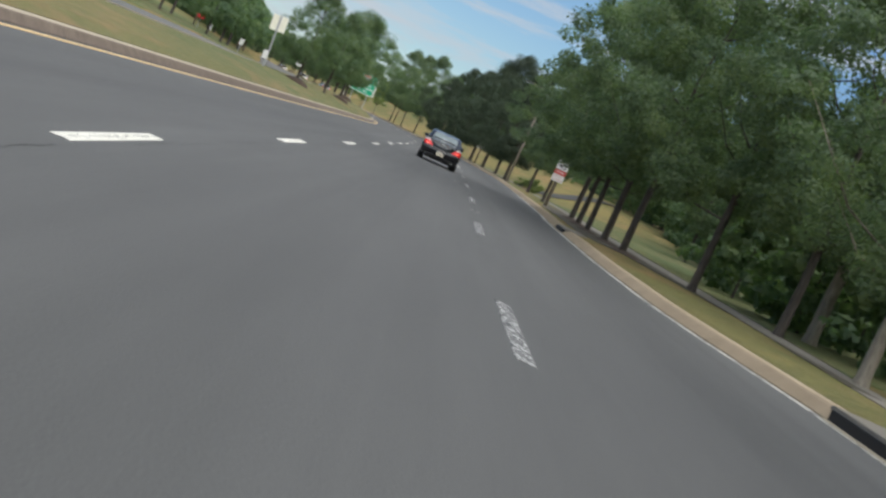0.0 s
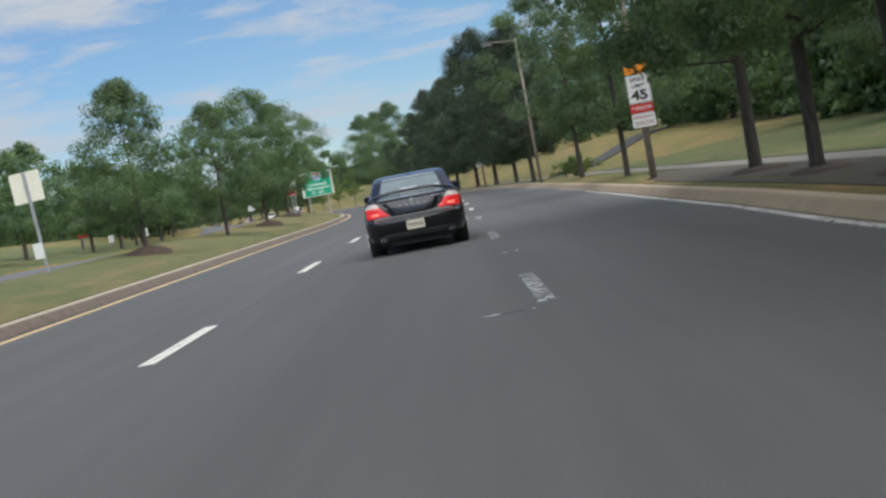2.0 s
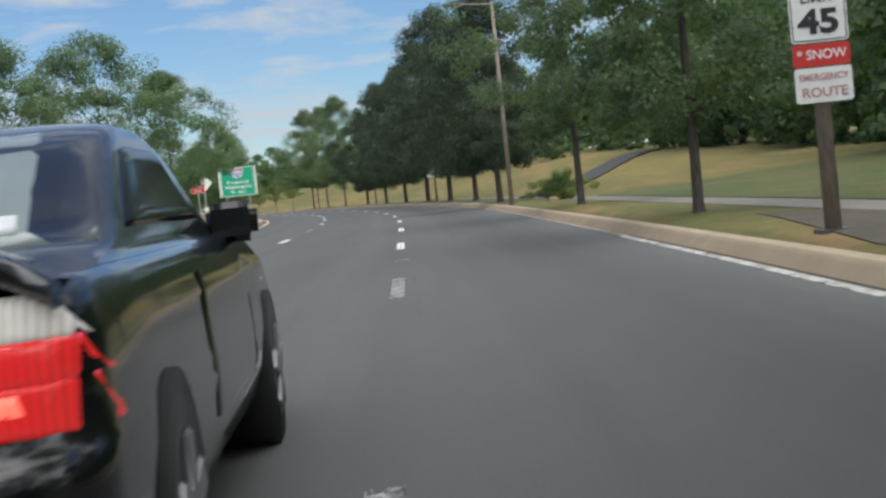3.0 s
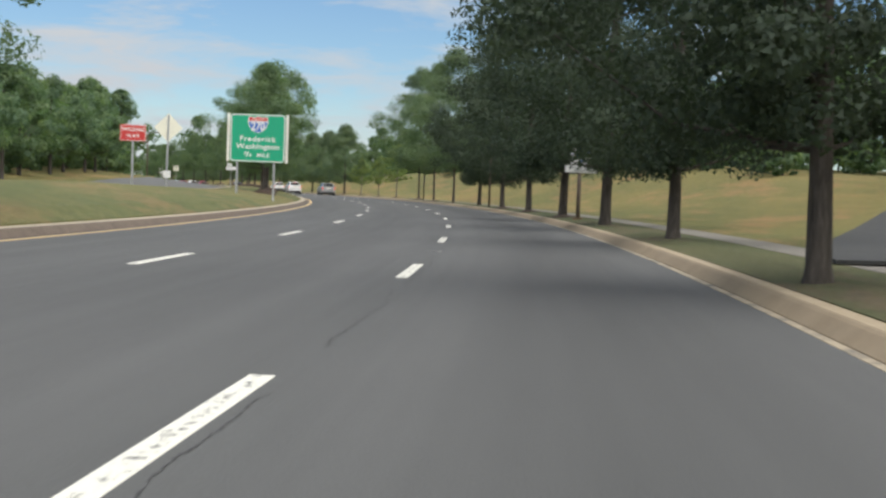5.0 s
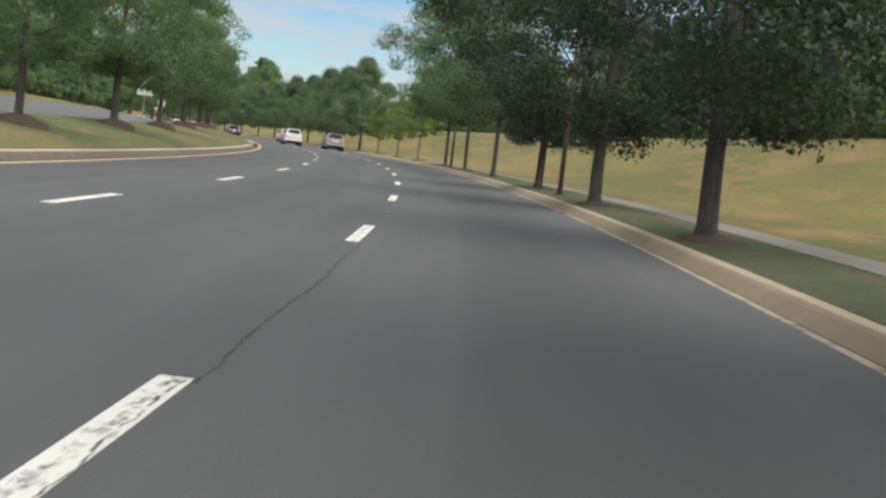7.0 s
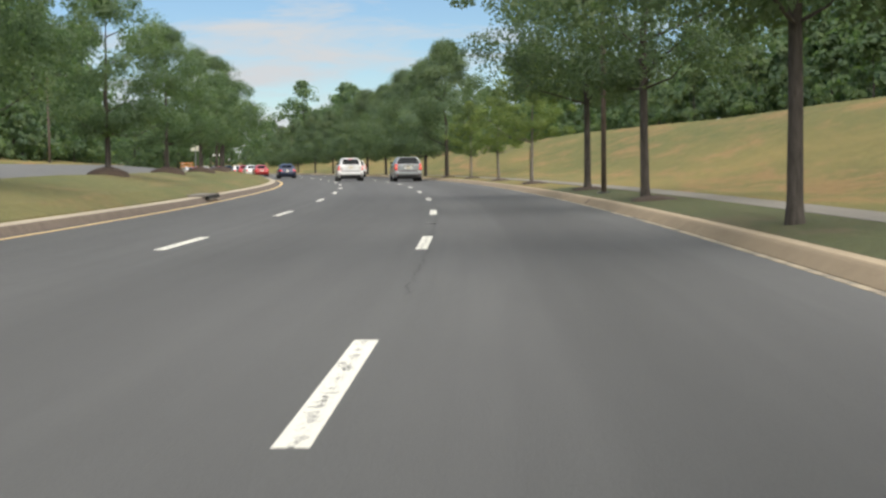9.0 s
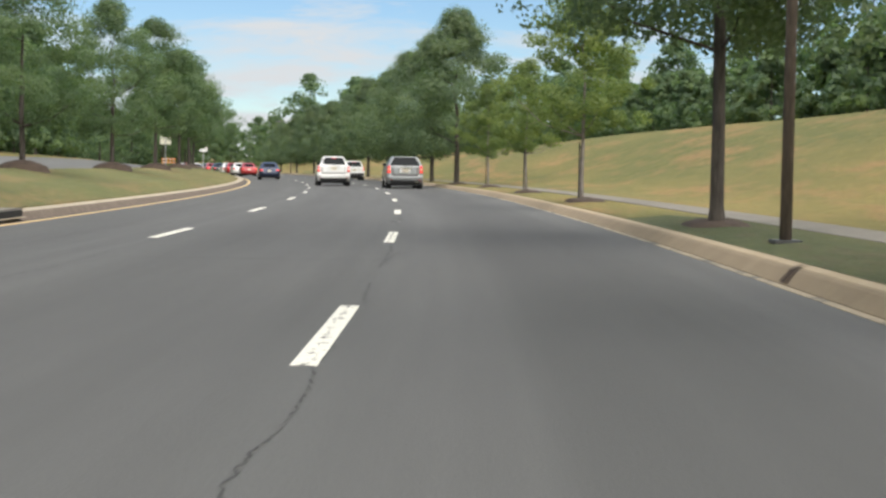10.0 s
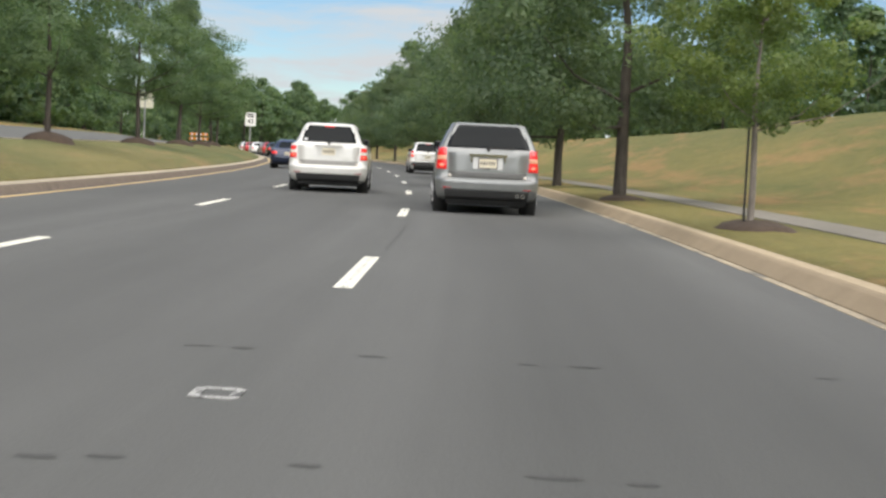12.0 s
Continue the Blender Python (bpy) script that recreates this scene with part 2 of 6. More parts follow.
# Kerb faces darker than tops: light and shade are put into the colours.
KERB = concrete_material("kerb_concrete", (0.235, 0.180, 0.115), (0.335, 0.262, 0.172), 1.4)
KERB_DARK = concrete_material("shaded_kerb_concrete", (0.10, 0.075, 0.055), (0.19, 0.15, 0.115))
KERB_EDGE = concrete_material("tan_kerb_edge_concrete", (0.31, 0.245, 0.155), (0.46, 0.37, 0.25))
KERB_FOOT = worn_edge_material("worn_gutter_edge", (0.38, 0.315, 0.22), (0.10, 0.098, 0.09))
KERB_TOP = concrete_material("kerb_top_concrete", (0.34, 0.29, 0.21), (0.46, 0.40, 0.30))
WALKWAY = concrete_material("walkway_concrete", (0.16, 0.145, 0.12), (0.235, 0.215, 0.18))
MULCH = concrete_material("mulch", (0.045, 0.03, 0.021), (0.105, 0.072, 0.05), 6)
# Brown bare soil; its dark tone also carries the shade under the trees.
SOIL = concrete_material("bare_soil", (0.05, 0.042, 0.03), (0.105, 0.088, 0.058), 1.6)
DARK_HOLE = paint("drain_throat_shade", (0.01, 0.01, 0.01), 0.9)
BARK = bark_material("bark", (0.035, 0.028, 0.022), (0.10, 0.085, 0.07))
BARK_PALE = bark_material("pale_bark", (0.17, 0.145, 0.115), (0.34, 0.30, 0.24))
BARK_YOUNG = bark_material("young_bark", (0.14, 0.12, 0.10), (0.27, 0.24, 0.21))
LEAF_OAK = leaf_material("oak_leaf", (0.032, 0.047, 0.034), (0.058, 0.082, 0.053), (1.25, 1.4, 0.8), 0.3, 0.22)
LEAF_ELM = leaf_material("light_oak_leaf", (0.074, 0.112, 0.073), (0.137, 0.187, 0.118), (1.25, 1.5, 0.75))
LEAF_YOUNG = leaf_material("young_leaf", (0.082, 0.122, 0.054), (0.17, 0.222, 0.090), (1.25, 1.5, 0.75), young=0.55)
LEAF_MEDIAN = leaf_material("median_leaf", (0.073, 0.114, 0.069), (0.127, 0.180, 0.102), (1.2, 1.5, 0.8))
LEAF_FAR = leaf_material("wood_leaf", (0.066, 0.110, 0.070), (0.121, 0.178, 0.105), (1.2, 1.5, 0.75), young=0.6)
LEAF_SHRUB = leaf_material("shrub_leaf", (0.07, 0.105, 0.04), (0.15, 0.19, 0.075), (1.2, 1.5, 0.75))


# ---- mesh helpers ----
def mesh_object(name, verts, faces, material, parent=None, smooth=False):
    data = bpy.data.meshes.new(name)
    data.from_pydata([tuple(v) for v in verts], [], [tuple(f) for f in faces])
    data.materials.append(material)
    if smooth:
        data.polygons.foreach_set("use_smooth", [True] * len(data.polygons))
    data.update()
    ob = new(name, data)
    ob.parent = parent
    return ob


def part(name, bm, material, parent=None, label=""):
    """One bmesh as one mesh object under a thing or a part."""
    data = bpy.data.meshes.new(name)
    bmesh.ops.recalc_face_normals(bm, faces=bm.faces)
    bm.to_mesh(data)
    bm.free()
    data.materials.append(material)
    ob = new(name, data)
    ob.parent = parent
    return tagged(ob, label)


def thing(name, m, label, category, group="", kind=""):
    ob = new(name)
    ob.matrix_world = m
    return tagged(ob, label, category, group, kind)


def smooth(ob):
    ob.data.polygons.foreach_set("use_smooth", [True] * len(ob.data.polygons))
    return ob


def box(size, centre=(0, 0, 0), bevel=0.0, bm=None):
    own = bm or bmesh.new()
    made = bmesh.ops.create_cube(own, size=1.0, matrix=Matrix.Translation(centre) @ Matrix.Diagonal((*size, 1)))
    if bevel:
        edges = {e for v in made["verts"] for e in v.link_edges}
        bmesh.ops.bevel(own, geom=list(edges), offset=bevel, segments=2, affect="EDGES")
    return own


def tube(a, b, r0, r1=None, sides=10, bm=None):
    own = bm or bmesh.new()
    a, b = Vector(a), Vector(b)
    turn = (b - a).to_track_quat("Z", "Y").to_matrix().to_4x4()
    bmesh.ops.create_cone(own, cap_ends=True, segments=sides, radius1=r0, radius2=r0 if r1 is None else r1, depth=(b - a).length,
                          matrix=Matrix.Translation((a + b) / 2) @ turn)
    return own


def ribbon(name, section, s0, s1, material, step=2.0, kind="structure", label="", category="", closed=True, parent=None):
    """A solid that follows the road: section is a list of (across, height), or gives one for each s."""
    count = max(2, int(round((s1 - s0) / step)) + 1)
    form = section if callable(section) else lambda s: section
    verts, faces, k = [], [], len(form(s0))
    for s in np.linspace(s0, s1, count):
        verts += [at(s, n, z) for n, z in form(s)]
    for i in range(count - 1):
        for j in range(k if closed else k - 1):
            a, b = i * k + j, i * k + (j + 1) % k
            faces.append((a, b, b + k, a + k))
    if closed:
        faces += [tuple(range(k))[::-1], tuple((count - 1) * k + j for j in range(k))]
    ob = mesh_object(name, verts, faces, material, parent)
    bm = bmesh.new()
    bm.from_mesh(ob.data)
    bmesh.ops.recalc_face_normals(bm, faces=bm.faces)
    layer = bm.loops.layers.uv.new("along")
    lengths = np.linspace(s0, s1, count)
    for face in bm.faces:
        for loop in face.loops:
            i, j = divmod(loop.vert.index, k)
            loop[layer].uv = (form(lengths[i])[j][0], lengths[i])
    bm.to_mesh(ob.data)
    bm.free()
    return tagged(ob, label, category, "", kind) if kind or label else ob


# ---- the ground ----
def kerb_edge(s):
    """Where the foot of the verge kerb stands: it swings in past the first drain and back out."""
    return float(np.interp(s, (-200, 17, 20, 24, 27, 31, 35, 46, 52, 58, 66, 74, 85, 110, 130), (4.2, 4.2, 4.05, 3.55, 3.22, 3.12, 3.0, 3.06, 3.13, 3.36, 3.48, 3.62, 3.75, 3.88, 3.92)))


def verge_shift(s, n):
    """How far the grass moves with the kerb."""
    return (kerb_edge(s) - 3.92) * float(np.interp(n, (3.0, 4.4, 6.2), (1.0, 1.0, 0.0))) if n > 3.0 else 0.0



def median_edge(s):
    """Where the kerb of the median stands."""
    return float(np.interp(s, (0, 130, 200, 240), (-7.55, -7.50, -7.35, -7.30)))


def dip(s):
    """How far the carriageway falls away to the median kerb."""
    return float(np.interp(s, (90, 140, 330, 600), (0.01, 0.08, 0.08, 0.04)))


def far_lane(s, n):
    """Height of the far carriageway."""
    inner, outer = np.interp(s, (0, 130, 160, 185, 215, 260, 340), (0.52, 0.50, 0.40, 0.42, 0.60, 0.62, 0.80)), np.interp(s, (0, 100, 145, 182, 214, 245, 340), (0.62, 0.70, 0.40, 0.45, 1.15, 1.42, 1.50))
    return float(np.interp(-n, (14.3, 22.0), (inner, outer)))


HILL_S = (-220, 60, 100, 135, 152, 176, 212, 326, 360, 460, 760)
HILL_Z = (0.5, 0.6, 0.7, 1.2, 1.9, 2.7, 3.9, 3.9, 3.3, 2.6, 2.4)


def ground_height(s, n):
    if n > 0:
        crest = np.interp(s, HILL_S, HILL_Z)
        low = np.interp(n, (3.9, 4.0, 4.22, 4.3, 5.2, 6.2, 7.7, 8.4), (-0.3, -0.3, -0.3, 0.14, 0.22, 0.17, 0.17, 0.22))
        u = min(max((n - 8.4) / 13.0, 0.0), 1.0)
        rise = (crest - 0.22) * (u * u * (3 - 2 * u))
        far = max(0.0, n - 22.0) * 0.012
        wave = 0.10 * noise.noise((s * 0.05, n * 0.09, 3.1)) * min(1.0, max(0.0, (n - 8.4) / 4))
        return low + rise + far + wave
    lane = far_lane(s, n)
    if -22.0 <= n <= -14.3:
        return lane - 0.12
    outer = far_lane(s, -22.0)
    crown = float(np.interp(s, (0, 70, 92, 125, 150, 178, 200, 250), (0.66, 0.74, 0.90, 1.04, 1.04, 0.84, 0.85, 1.0)))
    bank = float(np.interp(s, (0, 130, 240), (4.6, 4.6, 3.0)))
    low = np.interp(-n, (7.5, 7.55, 7.78, 7.85, 8.5, 11.4, 13.0, 14.2, 22.1, 24.0, 40.0, 60.0, 90.0, 200.0),
                    (-0.3, -0.3, -0.3, 0.165 - dip(s), 0.12 + 0.31 * crown - 0.5 * dip(s), 0.88 * crown, 0.82 * crown, far_lane(s, -14.3) + 0.08, outer + 0.10, outer + 0.2, outer + bank * 0.55, outer + bank, outer + 6.0, outer + 9.0))
    return low + 0.04 * noise.noise((s * 0.11, n * 0.3, 8.7)) * (1 if -13.5 < n < -9 or n < -24 else 0)


def build_ground():
    across = sorted({-200, -150, -110, -80, -60, -50, -42, -36, -31, -27, -24, -22.1, -22, -18, -14.3, -14.2, -13, -12.2, -11.4, -10.4, -9.4, -8.5, -7.85,
                     -7.78, -7.55, -7.4, 0, 3.9, 4.0, 4.22, 4.3, 4.7, 5.2, 5.7, 6.2, 7.7, 8.4, 9.4, 10.6, 12, 13.5, 15, 17, 19, 21.4, 24, 28, 34, 42, 55, 75, 110, 150, 200})
    along = np.concatenate([np.arange(-200, 0, 10.0), np.arange(0, 420, 3.0), np.arange(420, 741, 10.0)])
    k, verts, faces = len(across), [], []
    for s in along:
        for n in across:
            height = -0.3 if -7.6 < n < 4.1 else ground_height(float(s), n)
            verts.append(at(float(s), n + verge_shift(float(s), n), height))
    for i in range(len(along) - 1):
        for j in range(k - 1):
            a = i * k + j
            faces.append((a, a + 1, a + k + 1, a + k))
    # an apron out to the horizon
    rim = [j for j in range(k)] + [i * k + k - 1 for i in range(1, len(along))] + [(len(along) - 1) * k + j for j in range(k - 2, -1, -1)] + [i * k for i in range(len(along) - 2, 0, -1)]
    middle = at(200, 0)
    first = len(verts)
    for r in rim:
        out = (verts[r] - middle)
        out.z = 0
        verts.append(middle + out.normalized() * 4200 + Vector((0, 0, verts[r].z)))
    for i in range(len(rim)):
        j = (i + 1) % len(rim)
        faces.append((rim[i], rim[j], first + j, first + i))
    ob = mesh_object("ground", verts, faces, GRASS, smooth=True)
    places = np.array([(n, s) for s in along for n in across] + [(across[r % k], along[r // k]) for r in rim], dtype=np.float32)
    corner = np.empty(len(ob.data.loops), dtype=np.int32)
    ob.data.loops.foreach_get("vertex_index", corner)
    ob.data.uv_layers.new(name="along").data.foreach_set("uv", places[corner].ravel())
    return tagged(ob, "mown grass verge, green with straw-coloured dry patches", "grass", "", "structure")


ground = build_ground()
road = ribbon("road", lambda s: [(-7.6, -dip(s)), (-3.55, 0.0), (kerb_edge(s) + 0.14, 0.0), (kerb_edge(s) + 0.14, -0.28), (-7.6, -0.28)], -200, 720, ASPHALT, 4.0,
              label="worn grey asphalt carriageway with three lanes", category="road")
opposite = ribbon("road_opposite", lambda s: [(-22.0, far_lane(s, -22)), (-14.3, far_lane(s, -14.3)), (-14.3, far_lane(s, -14.3) - 0.4), (-22.0, far_lane(s, -22) - 0.4)], -200, 720, ASPHALT_OLD, 4.0,
                  label="pale grey asphalt carriageway beyond the median", category="road")
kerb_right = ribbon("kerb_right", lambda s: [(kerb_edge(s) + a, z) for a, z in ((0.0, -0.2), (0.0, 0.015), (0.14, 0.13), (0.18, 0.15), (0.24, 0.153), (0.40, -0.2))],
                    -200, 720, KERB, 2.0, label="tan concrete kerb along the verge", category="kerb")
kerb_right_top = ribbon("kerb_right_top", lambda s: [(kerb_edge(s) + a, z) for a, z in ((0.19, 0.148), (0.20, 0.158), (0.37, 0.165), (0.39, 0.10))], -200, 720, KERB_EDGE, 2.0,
                        label="worn top of the verge kerb, coloured paler than the shaded face", category="kerb")
kerb_foot = ribbon("kerb_foot", lambda s: [(kerb_edge(s) + a, z) for a, z in ((-0.10, 0.0), (-0.10, 0.004), (-0.005, 0.007), (-0.005, 0.0))], 82, 720, KERB_FOOT, 2.0,
                   label="pale concrete gutter edge at the foot of the kerb", category="kerb")
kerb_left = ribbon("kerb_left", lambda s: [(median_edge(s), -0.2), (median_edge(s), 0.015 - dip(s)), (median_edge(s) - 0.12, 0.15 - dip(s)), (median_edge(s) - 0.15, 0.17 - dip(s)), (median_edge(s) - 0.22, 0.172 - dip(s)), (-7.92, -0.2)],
                   -200, 720, KERB_DARK, 2.0, label="brown concrete kerb along the median, face coloured dark for shade", category="kerb")
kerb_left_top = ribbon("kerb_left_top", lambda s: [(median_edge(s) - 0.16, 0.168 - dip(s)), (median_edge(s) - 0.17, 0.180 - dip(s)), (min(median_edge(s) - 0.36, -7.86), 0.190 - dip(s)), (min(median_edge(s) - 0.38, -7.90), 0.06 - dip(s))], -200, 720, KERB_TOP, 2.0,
                       label="worn top of the median kerb, coloured pale for light on it", category="kerb")
kerb_opposite = ribbon("kerb_opposite", lambda s: [(-14.31, far_lane(s, -14.3) - 0.2), (-14.31, far_lane(s, -14.3) + 0.13), (-14.05, far_lane(s, -14.3) + 0.14), (-14.05, far_lane(s, -14.3) - 0.2)], -200, 720, KERB_TOP, 4.0,
                       label="pale concrete kerb of the far carriageway", category="kerb")
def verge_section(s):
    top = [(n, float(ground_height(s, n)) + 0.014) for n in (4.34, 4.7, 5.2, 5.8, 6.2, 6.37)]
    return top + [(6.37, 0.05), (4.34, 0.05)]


verge = ribbon("verge", verge_section, 117, 251, GRASS_VERGE, 3.0, label="strip of green grass between kerb and footpath, tree shade in its colour", category="grass")
def strip_section(low, high, lift):
    """A thin layer on the ground between two lines."""
    def section(s):
        a, b = low(s), high(s)
        line = [a + (b - a) * i / 7 for i in range(8)]
        return [(n + verge_shift(s, n), float(ground_height(s, n)) + lift) for n in line] + [(b, -0.1), (a + verge_shift(s, a), -0.1)]
    return section


soil = ribbon("soil_bed", strip_section(lambda s: float(np.interp(s, (26, 40, 47, 72, 80), (7.0, 6.0, 4.6, 4.6, 5.4))), lambda s: 6.36, 0.016), 26, 80, SOIL, 2.0, label="bare soil under the street trees, with their shade in its colour", category="soil")
lawn_green = ribbon("lawn", strip_section(lambda s: 7.6, lambda s: 26.0, 0.03), 30, 112, GRASS_BANK, 4.0, label="green mown lawn beyond the footpath", category="grass")


def bank_section(s):
    top = [(n, float(ground_height(s, n)) + 0.02) for n in (-46, -40, -36, -31, -27, -24, -22.3)]
    return top + [(-22.3, -0.1), (-46, -0.1)]


bank_grass = ribbon("bank", bank_section, -60, 178, GRASS_BANK, 4.0, label="green mown grass bank beyond the far carriageway", category="grass")


def median_section(s):
    top = [(n, float(ground_height(s, n)) + 0.014) for n in (-13.9, -13.0, -12.2, -11.4, -10.4, -9.4, -8.5, -7.93)]
    return top + [(-7.93, -0.1), (-13.9, -0.1)]


median_grass = ribbon("median_strip", median_section, -60, 560, GRASS_MEDIAN, 3.0, label="greener mown grass of the raised median", category="grass")
walkway = ribbon("pavement", [(6.4, 0.1), (6.4, 0.185), (7.55, 0.185), (7.55, 0.1)], -200, 420, WALKWAY, 3.0,
                 label="grey concrete footpath behind the trees", category="pavement")
yellow = ribbon("edge_line_yellow", lambda s: [(median_edge(s) + a, z - dip(s) * (-3.55 - median_edge(s) - a) / 4.05) for a, z in ((0.18, 0.0), (0.18, 0.005), (0.33, 0.005), (0.33, 0.0))], -200, 720, YELLOW_LINE, 3.0,
                label="faded yellow edge line beside the median kerb", category="road marking")
edge_white = ribbon("edge_line_white", lambda s: [(kerb_edge(s) + a, z) for a, z in ((-0.17, 0.0), (-0.17, 0.004), (-0.04, 0.004), (-0.04, 0.0))], -200, 82, EDGE_LINE, 2.0,
                    label="worn white edge line", category="road marking")

# ---- trees and shrubs ----
def tapered(points, radii, sides=8):
    """Rings round a bent line, as vertices and faces."""
    verts, faces = [], []
    for i, (p, r) in enumerate(zip(points, radii)):
        ahead = (points[min(i + 1, len(points) - 1)] - points[max(i - 1, 0)]).normalized()
        side = ahead.orthogonal().normalized()
        other = ahead.cross(side)
        verts += [p + (side * math.cos(a) + other * math.sin(a)) * r for a in (2 * math.pi * k / sides for k in range(sides))]
        if i:
            for k in range(sides):
                a, b = (i - 1) * sides + k, (i - 1) * sides + (k + 1) % sides
                faces.append((a, b, b + sides, a + sides))
    faces.append(tuple(range(len(verts) - sides, len(verts))))
    return verts, faces


def leaf_cloud(rng, centres, sizes, per, leaf):
    """Small leaves round many clump centres, turned outwards and to the sky: three-cornered, each an island of its own."""
    count = len(centres) * per
    c = np.repeat(centres, per, 0)
    r = np.repeat(sizes, per)
    d = rng.normal(size=(count, 3))
    d /= np.linalg.norm(d, axis=1, keepdims=True)
    pos = c + d * (r * rng.uniform(0.2, 1.0, count) ** 0.45)[:, None] * np.array([1.0, 1.0, 0.72])
    out = pos - centres.mean(0)
    out /= np.linalg.norm(out, axis=1, keepdims=True) + 1e-9
    face = 0.75 * d + 0.35 * out + np.array([0.0, 0.0, 0.45]) + rng.normal(size=(count, 3)) * 0.42
    face /= np.linalg.norm(face, axis=1, keepdims=True) + 1e-9
    a = np.cross(face, rng.normal(size=(count, 3)))
    a /= np.linalg.norm(a, axis=1, keepdims=True) + 1e-9
    b = np.cross(face, a)
    size = leaf * rng.uniform(0.6, 1.35, count)[:, None]
    corners = np.stack([pos - a * size, pos + a * size * 0.6 - b * size * 0.65, pos + a * size * 0.6 + b * size * 0.65], 1).reshape(-1, 3)
    return corners, np.arange(count * 3).reshape(-1, 3)


def build_tree(name, label, seed, height, clear, spread, trunk, leaves, leaf, bark, foliage, top=0.55, limbs=8, category="tree", clumps=90, flat=1.0, group="", lean=0.0, gap=0.0, boughs=34, gather=0.2):
    """A tree at the origin: height, clear trunk, crown radius, trunk radius."""
    rng = np.random.default_rng(seed)
    tree = thing(name, Matrix.Identity(4), label, category, group)
    middle = clear + (height - clear) * 0.45
    centres, sizes = [], []
    while len(centres) < clumps:
        u = rng.uniform(0, 1)
        z = clear + (height - clear) * u
        wide = spread * (math.sin(math.pi * min(1.0, 0.10 + 0.62 * u / top if u < top else 0.72 + 0.28 * (u - top) / (1 - top))) ** 0.75)
        a = rng.uniform(0, 2 * math.pi)
        wide *= 1 + 0.22 * math.sin(2 * a + seed) + 0.15 * math.sin(5 * a + 2.3 * seed + z)
        q = wide * math.sqrt(rng.uniform(0.03, 1.0)) * (1 if rng.uniform() > gap else 0.6)
        centres.append((q * math.cos(a) + lean * z, q * math.sin(a), z * flat + (1 - flat) * middle))
        sizes.append(rng.uniform(0.55, 1.0) * spread * 0.21)
    centres, sizes = np.array(centres), np.array(sizes)
    # gathers the clumps into boughs, so that the crown has rounded masses with darker gaps between them
    bough = centres[rng.permutation(clumps)[:boughs]]
    near = bough[np.argmin(((centres[:, None, :] - bough[None, :, :]) ** 2).sum(axis=2), axis=1)]
    centres = centres + (near - centres) * gather
    points = [Vector((rng.normal() * 0.0018 * height * i + lean * height * 0.8 * i / 6, rng.normal() * 0.0018 * height * i, -0.25 + (height * 0.82 + 0.25) * i / 6)) for i in range(7)]
    foot = [points[0], points[0].lerp(points[1], 0.16), points[0].lerp(points[1], 0.30)]
    verts, faces = tapered(foot + points[1:], [trunk * 1.9, trunk * 1.42, trunk * 1.12, trunk, trunk * 0.9, trunk * 0.68, trunk * 0.45, trunk * 0.25, trunk * 0.1], 10)
    pick = rng.permutation(len(centres))[:limbs]
    for j in pick:
        goal = Vector(centres[j])
        h = max(clear * 0.95, min(goal.z - 0.75 * math.hypot(goal.x, goal.y), height * 0.75))
        t = min(max((h + 0.25) / (height * 0.82 + 0.25) * 6, 0.5), 5.9)
        i = int(t)
        start = points[i].lerp(points[i + 1], t - i)
        bend = start.lerp(goal, 0.5) + Vector((0, 0, -0.12 * (goal - start).length)) * (1 if goal.z > start.z else -1)
        more, f2 = tapered([start, bend, goal], [trunk * 0.34, trunk * 0.18, trunk * 0.05], 6)
        faces += [tuple(v + len(verts) for v in f) for f in f2]
        verts += more
    mesh_object("trunk", verts, faces, bark, tree, smooth=True)
    quad, f = leaf_cloud(rng, centres, sizes, leaves // clumps, leaf)
    mesh_object("crown", quad, f, foliage, tree)
    return tree


def spot(s, n, turn, size, sink=0.0):
    return Matrix.Translation(at(s, n, float(ground_height(s, n)) - sink)) @ Matrix.Rotation(turn, 4, "Z") @ Matrix.Diagonal((size, size, size, 1))


def plant(kinds, places, seed):
    """Sets trees out: the first of each kind is the one that was built, the rest are copies."""
    rng = random.Random(seed)
    for i, (s, n, size) in enumerate(places):
        m = spot(s, n, rng.uniform(0, 6.28), size * rng.uniform(0.96, 1.05))
        kind = kinds[i % len(kinds)]
        if not kind.get("used"):
            kind.matrix_world = m
            kind["used"] = 1
        else:
            made = copy_thing(kind, m.to_3x3().normalized().to_4x4())
            made.matrix_world = m


ROW = "street trees along the verge"
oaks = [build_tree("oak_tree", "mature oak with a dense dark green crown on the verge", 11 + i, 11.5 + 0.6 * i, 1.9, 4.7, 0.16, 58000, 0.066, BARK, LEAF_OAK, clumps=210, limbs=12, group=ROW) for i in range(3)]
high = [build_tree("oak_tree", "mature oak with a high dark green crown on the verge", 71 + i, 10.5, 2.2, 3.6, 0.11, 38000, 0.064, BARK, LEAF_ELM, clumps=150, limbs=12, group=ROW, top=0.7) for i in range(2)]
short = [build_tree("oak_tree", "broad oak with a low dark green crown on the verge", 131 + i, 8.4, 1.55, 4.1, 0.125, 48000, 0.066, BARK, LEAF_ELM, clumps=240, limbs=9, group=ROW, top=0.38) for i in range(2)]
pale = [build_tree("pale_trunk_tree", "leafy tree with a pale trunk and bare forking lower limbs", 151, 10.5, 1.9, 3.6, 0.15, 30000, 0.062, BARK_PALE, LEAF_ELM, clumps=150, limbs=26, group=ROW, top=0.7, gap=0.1)]
